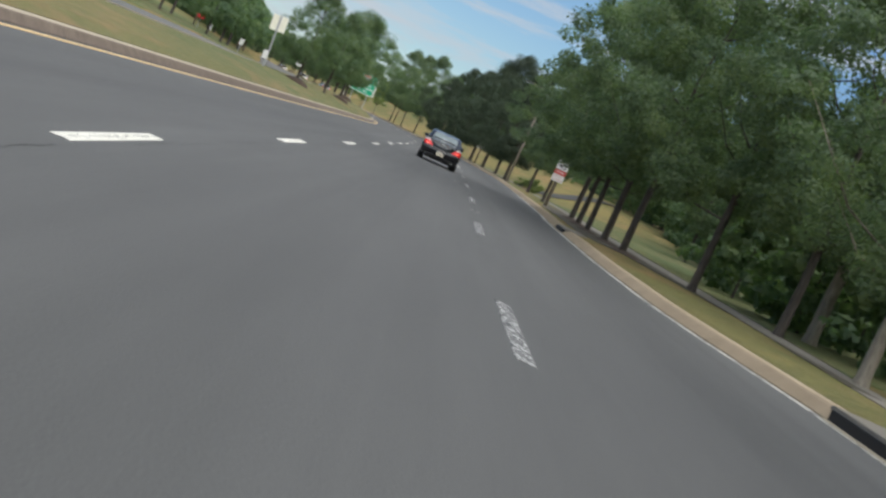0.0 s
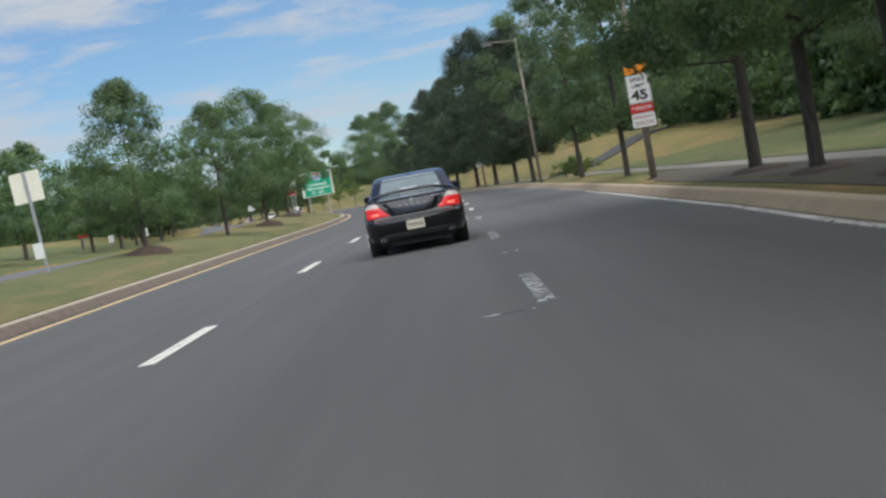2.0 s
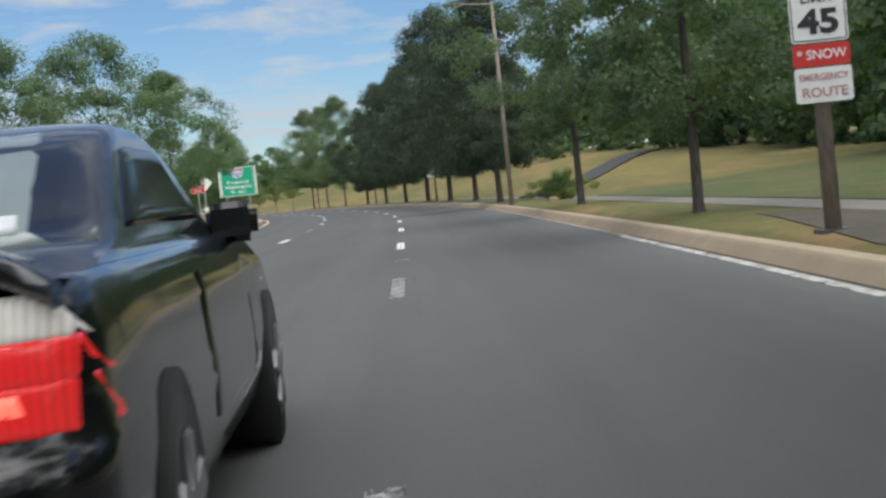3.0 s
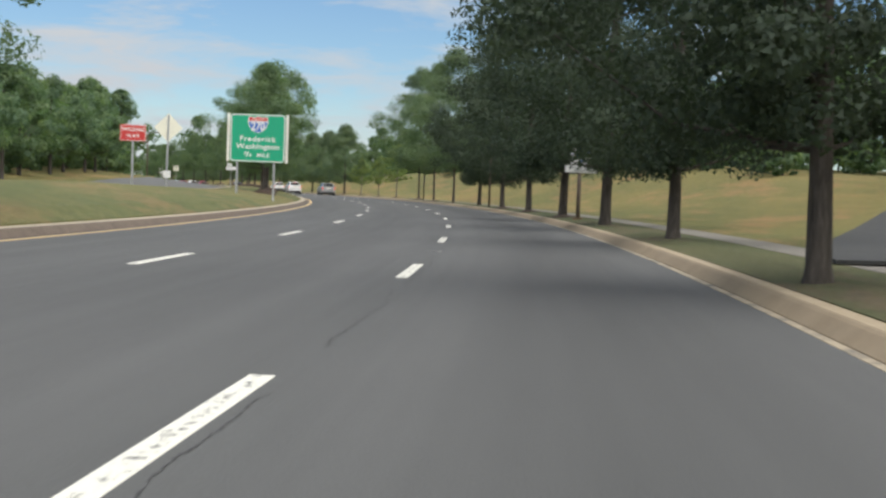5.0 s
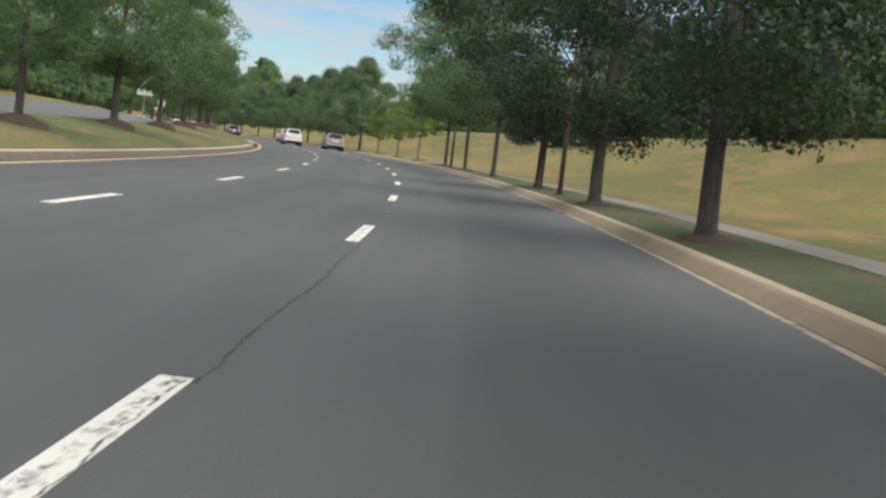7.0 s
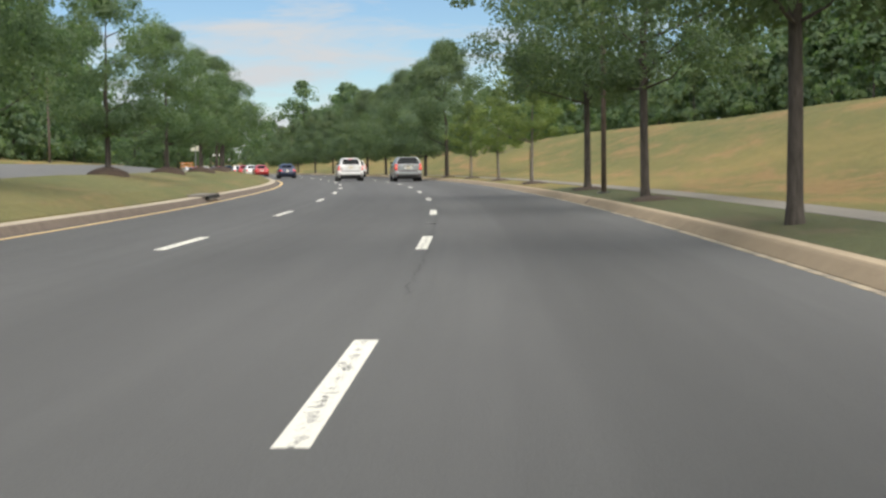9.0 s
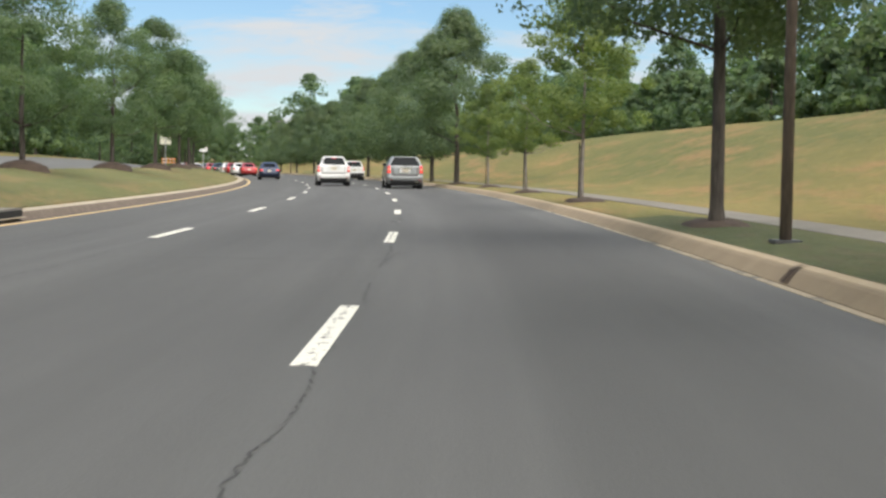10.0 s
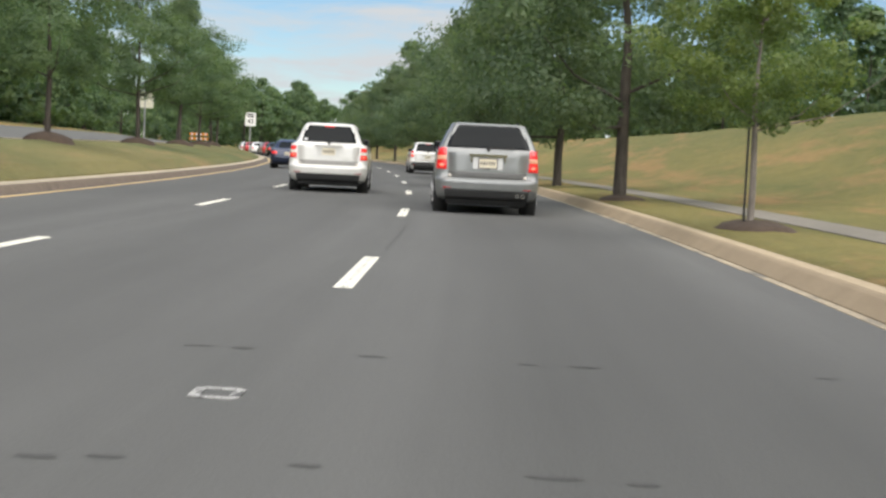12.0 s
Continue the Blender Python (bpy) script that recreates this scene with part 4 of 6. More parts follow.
def adopt_sign():
    s, n = 157.9, 4.96
    base = float(ground_height(s, n))
    sign = thing("adopt_a_road_sign", stand(s, n, base, 2), "white adopt-a-road sign with a round seal on a post", "road sign")
    part("footing", box((0.36, 0.36, 0.12), (0, 0.08, 0.03), 0.02), STONE, sign, "square concrete footing")
    smooth(part("post", tube((0, 0.08, -0.2), (0, 0.08, 2.5), 0.08, 0.075, 12), POLE_DARK, sign, "weathered brown post"))
    upper = part("upper_plate", plate(0.78, 0.60, (0.02, -0.02, 2.40), 0.012, 0.03), SIGN_WHITE, sign, "white plate with blue letters")
    lower = part("lower_plate", plate(1.20, 0.28, (0.03, -0.024, 1.92), 0.012, 0.03), SIGN_WHITE, sign, "white name plate")
    part("border", frame_of(1.16, 0.245, (0.03, -0.028, 1.92), 0.010, 0.004, 0.025), SIGN_BLACK, lower)
    for z, words, h in ((2.57, "ADOPT", 0.10), (2.40, "A", 0.08), (2.22, "ROAD", 0.11)):
        lettering("word", words, h, (0.20, -0.026, z), SIGN_BLUE, upper, 0.95)
    part("seal", tube((-0.20, -0.026, 2.40), (-0.20, -0.018, 2.40), 0.135, sides=28), SIGN_BLUE, upper, "round blue seal with a pale centre")
    part("seal_centre", tube((-0.20, -0.030, 2.40), (-0.20, -0.020, 2.40), 0.08, sides=24), SIGN_WHITE, upper)
    part("seal_core", tube((-0.20, -0.034, 2.40), (-0.20, -0.022, 2.40), 0.035, sides=16), SIGN_ORANGE, upper)
    x = -0.46
    for w in (0.22, 0.10, 0.13, 0.17, 0.22):
        part("bar", box((w, 0.004, 0.06), (x + w / 2 + 0.02, -0.027, 1.975)), GALVANISED, lower)
        x += w + 0.045
    for x, w in ((-0.12, 0.22), (0.18, 0.28)):
        part("bar", box((w, 0.004, 0.06), (x, -0.027, 1.87)), GALVANISED, lower)


guide_sign()
pole = lamp_pole("street_lamp", 74.2, 4.62, 8.4, "tall brown street lamp that carries a speed limit sign")
speed_sign(pole)
lamp_pole("street_lamp", 113.2, 4.42, 7.9, "tall brown street lamp with a short arm on the verge")
lamp_pole("street_lamp", 197.7, 4.85, 7.9, "tall brown street lamp with a short arm on the verge", coat=POLE_DARK, thick=0.078)
lamp_pole("street_lamp", 241.8, 4.92, 8.4, "tall brown street lamp with a short arm on the verge", coat=POLE_DARK, thick=0.078)
lamp_pole("street_lamp", 420.0, 5.0, 7.2, "tall street lamp rising over the far trees", 1.6)
lamp_pole("street_lamp", 150.0, -28.5, 7.3, "street lamp beyond the far carriageway", 0.9, 1)
lamp_pole("street_lamp", 300.0, -22.8, 6.0, "street lamp beyond the far carriageway", 0.9, 1, POLE_DARK)
adopt_sign()

# backs of the signs that face the other way
sign, base = post_sign("sign_seen_from_behind", "plain pale back of a square sign on a leaning post", 74.3, -11.3, 3.35, 0, 0.04, -3)
part("plate", plate(0.80, 0.80, (0, 0.0, 2.98 - base), 0.012, 0.04), SIGN_BACK, sign, "bare pale metal plate")
part("strap", box((0.10, 0.03, 0.78), (0, -0.016, 2.98 - base), 0.004), GALVANISED, sign)
part("small_plate", plate(0.26, 0.42, (-0.10, 0.0, 1.30 - base), 0.01, 0.02), SIGN_WHITE, sign, "small white plate")

sign, base = post_sign("diamond_sign", "plain pale back of a diamond sign on a steel post", 163.2, -11.56, 3.85, 0, 0.04, 1)
diamond = plate(0.84, 0.84, (0, 0.0, 0), 0.012, 0.05)
bmesh.ops.rotate(diamond, matrix=Matrix.Rotation(radians(45), 3, "Y"), verts=diamond.verts)
bmesh.ops.translate(diamond, vec=(0, 0, 3.27 - base), verts=diamond.verts)
part("plate", diamond, SIGN_BACK, sign, "bare pale metal diamond plate")
part("strap", box((0.07, 0.03, 1.05), (0, -0.016, 3.27 - base), 0.004), GALVANISED, sign)
part("small_plate", plate(0.30, 0.30, (0.02, 0.0, 1.35 - base), 0.01, 0.02), SIGN_WHITE, sign, "small white plate")

sign, base = post_sign("wrong_way_sign", "red wrong way sign with white letters on a steel post", 157.0, -11.7, 3.0, 4)
part("plate", plate(0.94, 0.60, (0, 0.0, 2.80 - base), 0.012, 0.04), SIGN_RED, sign, "red plate")
part("border", frame_of(0.91, 0.57, (0, -0.003, 2.80 - base), 0.014, 0.004, 0.035), SIGN_WHITE, sign)
lettering("word", "WRONG", 0.14, (0, -0.005, 2.92 - base), SIGN_WHITE, sign, 1.05, space=1.1)
lettering("word", "WAY", 0.14, (0, -0.005, 2.68 - base), SIGN_WHITE, sign, 1.05, space=1.1)

for s, n, z, w, h, label in ((146.0, -27.6, 2.4, 0.8, 0.55, "small red sign beyond the far carriageway"),):
    sign, base = post_sign("small_red_sign", label, s, n, z)
    part("plate", plate(w, h, (0, 0.0, z - base), 0.01, 0.04), SIGN_RED, sign, "red plate")

for s, n, z in ((146.0, -22.9, 1.8), (162.0, -28.0, 1.9)):
    sign, base = post_sign("white_marker_board", "small blank white board on a post beyond the far carriageway", s, n, z, 0, 0.03)
    part("plate", plate(0.45, 0.62, (0, 0.0, z - base - 0.15), 0.01, 0.03), SIGN_WHITE, sign, "white plate")

sign, base = post_sign("small_white_sign", "two blank white plates on one post by the median", 241.0, -14.0, 2.9, 0, 0.03)
part("plate", plate(0.95, 0.34, (0.02, 0.0, 2.55 - base), 0.01, 0.03), SIGN_WHITE, sign, "wide white plate")
part("plate", plate(0.50, 0.30, (-0.12, 0.0, 2.92 - base), 0.01, 0.03), SIGN_WHITE, sign, "small white plate")

sign, base = post_sign("twin_sign", "two tall pale sign plates on one median post", 353.0, -14.0, 3.95, 0, 0.045)
for x in (-0.26, 0.26):
    part("plate", plate(0.46, 0.92, (x, 0.0, 3.38 - base), 0.012, 0.04), SIGN_BACK, sign, "pale metal plate")

sign, base = post_sign("speed_limit_sign", "white speed limit sign on the median far ahead", 405.0, -8.5, 4.0, 0, 0.05)
part("plate", plate(1.0, 1.3, (0, 0.0, 3.5 - base), 0.012, 0.05), SIGN_WHITE, sign, "white plate")
for z, w, h in ((3.95, 0.6, 0.12), (3.75, 0.6, 0.12)):
    part("bar", box((w, 0.006, h), (0, -0.004, z - base)), SIGN_BLACK, sign)
lettering("number", "45", 0.42, (0, -0.006, 3.30 - base), SIGN_BLACK, sign)


def work_board(s, n, turn):
    base = float(ground_height(s, n))
    board = thing("roadworks_board", stand(s, n, base, turn), "orange and white striped roadworks barrier board", "barrier")
    for x in (-0.7, 0.7):
        part("leg", box((0.07, 0.5, 0.07), (x, 0, 0.03), 0.01), GALVANISED, board)
        part("upright", box((0.06, 0.06, 1.15), (x, 0, 0.58), 0.01), GALVANISED, board)
    for z in (0.95, 0.55):
        rail = part("rail", box((1.7, 0.03, 0.22), (0, -0.05, z), 0.005), SIGN_ORANGE, board)
        for k in range(4):
            stripe = box((0.14, 0.006, 0.20), (-0.6 + 0.4 * k, -0.068, z))
            part("stripe", stripe, SIGN_WHITE, rail)


work_board(398.0, -13.2, -8)


# ---- storm drains, mulch, stakes, path, shrub, rock ----
def storm_drain(s, n, side, length, label, turn=0.0):
    drain = thing("storm_drain", stand(s, n, 0.0, turn), label, "drain")
    # Solid near-black block in place of the opening: its shade is the colour.
    part("throat", box((0.10, length, 0.13), (side * 0.03, 0, 0.075), 0.006), DARK_HOLE, drain, "throat as a solid block, its shade put in as black")
    part("slab", box((0.75, length + 0.5, 0.07), (side * 0.42, 0, 0.142), 0.012), WALKWAY, drain, "concrete cover slab")
    part("sill", box((0.12, length, 0.012), (side * -0.05, 0, 0.008), 0.003), KERB_TOP, drain)


storm_drain(46.9, kerb_edge(46.9), 1, 2.3, "kerb inlet with a dark throat under a concrete slab")
storm_drain(18.2, kerb_edge(18.2), 1, 2.3, "kerb inlet with a dark throat under a concrete slab", 2.0)
storm_drain(250.5, median_edge(250.5), -1, 3.0, "kerb inlet with a dark throat in the median kerb")


joint = thing("kerb_break", stand(238.0, kerb_edge(238.0), 0.0), "dirty broken joint in the tan concrete kerb", "kerb crack")
for k, (y, w) in enumerate(((0.0, 0.10), (0.10, 0.07), (-0.12, 0.05))):
    chip = bmesh.new()
    ring = [(0.0, 0.022), (0.13, 0.128), (0.19, 0.157), (0.30, 0.170)]
    rail = [[chip.verts.new((x, y + x * 0.9 + side * w * (1.0 - 0.18 * i), z + 0.008)) for i, (x, z) in enumerate(ring)] for side in (-0.5, 0.5)]
    for i in range(3):
        chip.faces.new((rail[0][i], rail[0][i + 1], rail[1][i + 1], rail[1][i]))
    part("crumbled_edge", chip, MULCH, joint)


def mulch_ring(s, n, radius, height, narrow=1.0):
    rng = random.Random(int(s * 7))
    verts, faces, sides = [], [], 22
    for r, h in ((1.0, -0.7), (0.85, 0.25), (0.6, 0.62), (0.3, 0.9), (0.08, 1.0)):
        for k in range(sides):
            a = 2 * math.pi * k / sides
            q = radius * r * (1 + rng.uniform(-0.07, 0.07))
            verts.append((q * math.cos(a) * narrow, q * math.sin(a), height * h + rng.uniform(-0.015, 0.015)))
    for i in range(4):
        for k in range(sides):
            a, b = i * sides + k, i * sides + (k + 1) % sides
            faces.append((a, b, b + sides, a + sides))
    faces.append(tuple(range(4 * sides, 5 * sides)))
    ob = mesh_object("mulch_ring", verts, faces, MULCH, smooth=True)
    ob.matrix_world = stand(s, n, float(ground_height(s, n)) + 0.012)
    tagged(ob, "low mound of dark bark mulch round a tree", "mulch", "mulch rings")


for s, n in ((82, -10.4), (107.8, -9.9), (131, -10.9), (192.5, -9.9), (207, -10.3), (221, -10.7), (235.5, -11.1), (253.1, -11.4), (267.6, -11.4), (283, -11.4), (298, -11.4), (314.8, -11.44), (333, -11.6), (348.6, -11.5), (362, -11.5), (376, -11.5)):
    mulch_ring(s, n, 0.85, 0.27)
for s, n in ((45.3, 4.9), (49.5, 4.8), (54.6, 4.75), (59.2, 4.85), (64.2, 5.05), (163.4, 4.95), (177.2, 4.9), (190.3, 4.85), (234.2, 4.98), (247, 5.1), (262.9, 5.1), (276.5, 5.05), (290.5, 5.1), (302.9, 4.95)):
    mulch_ring(s, n + 0.10, 1.15, 0.09, 0.48)
for s, n in ((262.9, 5.1), (276.5, 5.05), (290.5, 5.1)):
    stake = thing("tree_stake", stand(s - 0.06, n - 0.10, float(ground_height(s, n))), "black metal stake beside a young tree", "stake", "tree stakes")
    part("rod", tube((0, 0, -0.2), (0, 0, 1.62), 0.018, sides=8), BLACK_PLASTIC, stake)
    part("tie", box((0.17, 0.03, 0.05), (0.07, 0.04, 1.48), 0.006), BLACK_PLASTIC, stake)

# a blacktop path that climbs away from the footpath
verts, faces = [], []
for i in range(25):
    u = i / 24
    s, n = 127 + 38 * u, 7.2 + 16 * u ** 1.4
    for d in (-0.95, 0.95):
        verts.append(at(s + d * 0.35 * u, n - d, float(max(ground_height(s, n - d), ground_height(s, n))) + 0.03))
    if i:
        faces.append((2 * i - 2, 2 * i - 1, 2 * i + 1, 2 * i))
solid = mesh_object("path", verts, faces, ASPHALT_DARK)
rim = solid.modifiers.new("depth", "SOLIDIFY")
rim.thickness = 0.06
rim.offset = -1
tagged(solid, "dark blacktop footpath that climbs the grass bank", "path", "", "structure")


def shrub(name, s, n, size, seed, material, label):
    rng_ = np.random.default_rng(seed)
    bush = thing(name, stand(s, n, float(ground_height(s, n))), label, "shrub")
    centres = rng_.normal(size=(60, 3)) * np.array([0.42, 0.42, 0.26]) * size + np.array([0, 0, 0.55 * size])
    centres[:, 2] = np.abs(centres[:, 2])
    quad, f = leaf_cloud(rng_, centres, np.full(60, 0.24 * size), 150, 0.042)
    mesh_object("foliage", quad, f, material, bush)
    verts, faces = [], []
    for c in centres[:14]:
        more, f2 = tapered([Vector((0, 0, -0.1)), Vector(c) * 0.5, Vector(c)], [0.025, 0.016, 0.006], 5)
        faces += [tuple(v + len(verts) for v in g) for g in f2]
        verts += more
    mesh_object("stems", verts, faces, BARK, bush)


shrub("shrub", 113.2, 6.35, 0.98, 3, LEAF_SHRUB, "loose green shrub on the verge beside a lamp")
stone = bmesh.new()
bmesh.ops.create_icosphere(stone, subdivisions=2, radius=0.25)
for v in stone.verts:
    v.co *= 1 + 0.18 * noise.noise(v.co * 4)
    v.co.z *= 0.5
rock = part("rock", stone, STONE)
rock.matrix_world = stand(111.6, 5.85, float(ground_height(111.6, 5.85)) + 0.03)
tagged(rock, "low pale rock in front of a shrub", "rock")


# ---- cracks, patches and scuffs on the carriageway ----
def crack(name, s0, s1, n0, wander, width, seed, label, lift=0.0025, whole=0.86):
    """A thin crack that wanders about one line, uneven in width and closed in places."""
    verts, faces, rng_ = [], [], random.Random(seed)
    n = n0
    for i, s in enumerate(np.arange(s0, s1, 0.05)):
        n += rng_.uniform(-wander, wander) * 0.75 + (n0 - n) * 0.05
        w = width * (0.2 + 1.3 * rng_.random() ** 1.6)
        m = n + rng_.uniform(-0.011, 0.011)
        verts += [at(float(s), m - w, lift), at(float(s), m + w, lift)]
        if i and rng_.random() < whole:
            faces.append((2 * i - 2, 2 * i - 1, 2 * i + 1, 2 * i))
    ob = mesh_object(name, verts, faces, SEAM, road)
    tagged(ob, label)


def broken_crack(s0, s1, n0, wander, width, seed, share):
    """A crack that comes and goes along a lane line."""
    rng_ = random.Random(seed)
    s = s0
    while s < s1:
        run = rng_.uniform(1.5, 7.0)
        if rng_.random() < share:
            crack("crack", s, s + run, n0 + rng_.uniform(-0.03, 0.03), wander, width * rng_.uniform(0.5, 1.2), rng_.randint(0, 9999), "dark crack beside the lane line")
        s += run + rng_.uniform(0.3, 3.0)


broken_crack(-10, 330, -3.30, 0.015, 0.007, 5, 0.7)
broken_crack(64, 90, 0.20, 0.014, 0.005, 6, 0.5)
crack("crack", 92, 113, 0.15, 0.012, 0.007, 16, "dark crack beside the lane line")
broken_crack(115, 130, 0.15, 0.02, 0.006, 26, 0.5)
broken_crack(130, 156, 0.12, 0.02, 0.006, 7, 0.5)
crack("crack", 162.3, 177, 0.09, 0.014, 0.009, 36, "dark crack beside the lane line")
broken_crack(179, 212, 0.12, 0.02, 0.006, 7, 0.6)
crack("crack", 214, 238, 0.08, 0.016, 0.008, 46, "ragged crack along the lane line")
crack("crack", 250, 267, 0.03, 0.018, 0.008, 56, "ragged crack along the lane line")
broken_crack(282, 320, 0.14, 0.02, 0.007, 8, 0.5)
crack("crack", 239.6, 244.5, 0.05, 0.022, 0.011, 9, "wide ragged crack along the lane line")
crack("crack", 240.2, 242.4, 0.11, 0.025, 0.008, 12, "ragged branch of a crack", whole=0.6)
crack("crack", 159.2, 162.4, 0.05, 0.007, 0.008, 13, "crack through the edge of a lane dash", 0.0065)
crack("crack", 244.8, 247.2, 0.0, 0.008, 0.004, 14, "fine crack through a lane dash", 0.0065, 0.6)
verts, faces, walk_ = [], [], random.Random(17)
for i in range(40):
    n, s = -3.3 + 3.3 * i / 39, 240.75 + walk_.uniform(-0.04, 0.04)
    w = 0.018 * walk_.uniform(0.3, 1.0)
    verts += [at(s - w, n, 0.0025), at(s + w, n, 0.0025)]
    if i:
        faces.append((2 * i - 2, 2 * i - 1, 2 * i + 1, 2 * i))
tagged(mesh_object("crack", verts, faces, SEAM, road), "dark crack across the lane")

for s, n in ((32.6, 0.0), (57.0, 0.04), (81.6, 0.03), (130.4, 0.04), (178.9, 0.0), (203.3, 0.0), (227.7, 0.01), (252.1, -0.02), (276.4, -0.08)):
    ring = part("marker_scar", frame_of(0.22, 0.26, (0, 0, 0), 0.06, 0.003, 0.05), SCAR, road, "pale scar of a lost road marker")
    ring.data.transform(Matrix.Rotation(-math.pi / 2, 4, "X"))
    ring.matrix_world = stand(s, n, 0.004)
flat_strip("paint_scuff", 0.42, 0.06, SCAR, road, stand(49.0, -0.12, 0.002, 84))
rng = random.Random(21)
spots = [(s, n) for s in (241.5, 242.2) for n in (0.29, 1.23, 2.31)] + [(s, n) for s in (275.15, 277.7) for n in (-0.42, -0.2, 0.48, 1.28, 1.55, 2.8)]
for i, (s, n) in enumerate(spots):
    bm = bmesh.new()
    bmesh.ops.create_circle(bm, cap_ends=True, segments=16, radius=1.0)
    wide = rng.uniform(0.05, 0.11)
    for v in bm.verts:
        v.co.x *= wide * rng.uniform(0.8, 1.1)
        v.co.y *= 0.032 * rng.uniform(0.6, 1.2)
    mark = part("tar_spot", bm, TAR, road)
    mark.matrix_world = stand(s + rng.uniform(-0.06, 0.06), n + rng.uniform(-0.03, 0.03), 0.003)

# ---- vehicles ----
def car_paint(name, colour, metal, rough=0.28):
    m = Nodes(name)
    dust = m.noise(3.0, 5, rough=0.65)
    m.colour(m.ramp(dust, ((0.3, tuple(c * 0.86 for c in colour)), (0.7, colour))))
    m.shader.inputs["Coat Weight"].default_value = 0.8
    m.shader.inputs["Coat Roughness"].default_value = 0.05
    return m.rough(rough, metal)


BLACK_PAINT = car_paint("black_car_paint", (0.006, 0.006, 0.008), 0.2, 0.25)
SILVER_PAINT = car_paint("silver_car_paint", (0.76, 0.75, 0.71), 0.15, 0.38)
GREY_PAINT = car_paint("grey_car_paint", (0.245, 0.255, 0.25), 0.35, 0.38)
WHITE_PAINT = car_paint("white_car_paint", (0.84, 0.83, 0.80), 0.0, 0.3)
RED_PAINT = car_paint("red_car_paint", (0.42, 0.03, 0.03), 0.1, 0.3)
BLUE_PAINT = car_paint("dark_blue_car_paint", (0.03, 0.04, 0.08), 0.3, 0.3)
TINTED = paint("tinted_glass", (0.014, 0.016, 0.017), 0.08, 0.0, 0.05)
TINTED.node_tree.nodes["Principled BSDF"].inputs["Specular IOR Level"].default_value = 0.12
# Opaque pale colour holds the sky's reflection and the view through the glass.
REAR_GLASS = paint("sky_pale_rear_glass", (0.28, 0.325, 0.31), 0.07, 0.0, 0.2, 3.0, coat=0.6)
TYRE = paint("tyre_rubber", (0.035, 0.035, 0.034), 0.85)
RIM = paint("alloy_rim", (0.45, 0.45, 0.45), 0.35, 0.8)
UNDER = paint("underbody", (0.026, 0.026, 0.026), 0.9)
CLADDING = paint("grey_bumper_plastic", (0.13, 0.13, 0.125), 0.55)
DARK_TRIM = paint("dark_bumper_plastic", (0.06, 0.06, 0.06), 0.6)
CHROME = paint("chrome", (0.75, 0.75, 0.74), 0.12, 1.0, 0.05)
PLATE_WHITE = paint("number_plate", (0.80, 0.73, 0.56), 0.5)
PLATE_INK = paint("plate_ink", (0.05, 0.03, 0.04), 0.6)
# Recess round the minivan's plate: a pale reflection put into the colour.
RECESS = paint("plate_recess_reflection", (0.72, 0.72, 0.70), 0.4)
LIGHT_STRIP = paint("light_grey_plastic", (0.36, 0.35, 0.33), 0.5)
PAPER = paint("white_paper", (0.7, 0.72, 0.72), 0.7)


def lens_material(name, colour, glow):
    m = Nodes(name)
    ribs = m.add("ShaderNodeTexWave", Scale=18.0, Distortion=0.6)
    m.link(m.place(), ribs.inputs["Vector"])
    m.colour(m.ramp(ribs.outputs["Fac"], ((0.2, tuple(c * 0.6 for c in colour)), (0.8, colour))))
    m.shader.inputs["Emission Color"].default_value = (*colour, 1)
    m.shader.inputs["Emission Strength"].default_value = glow
    m.shader.inputs["Coat Weight"].default_value = 1.0
    return m.rough(0.25)


LAMP_RED = lens_material("lit_red_lamp", (0.66, 0.02, 0.02), 0.45)
LAMP_HOT = lens_material("hot_red_lamp", (0.95, 0.16, 0.10), 1.0)
LAMP_DULL = lens_material("red_lamp", (0.36, 0.02, 0.02), 0.12)
LAMP_CLEAR = lens_material("clear_lamp", (0.80, 0.74, 0.66), 0.15)
LAMP_AMBER = lens_material("pale_red_lamp", (0.78, 0.38, 0.24), 0.18)


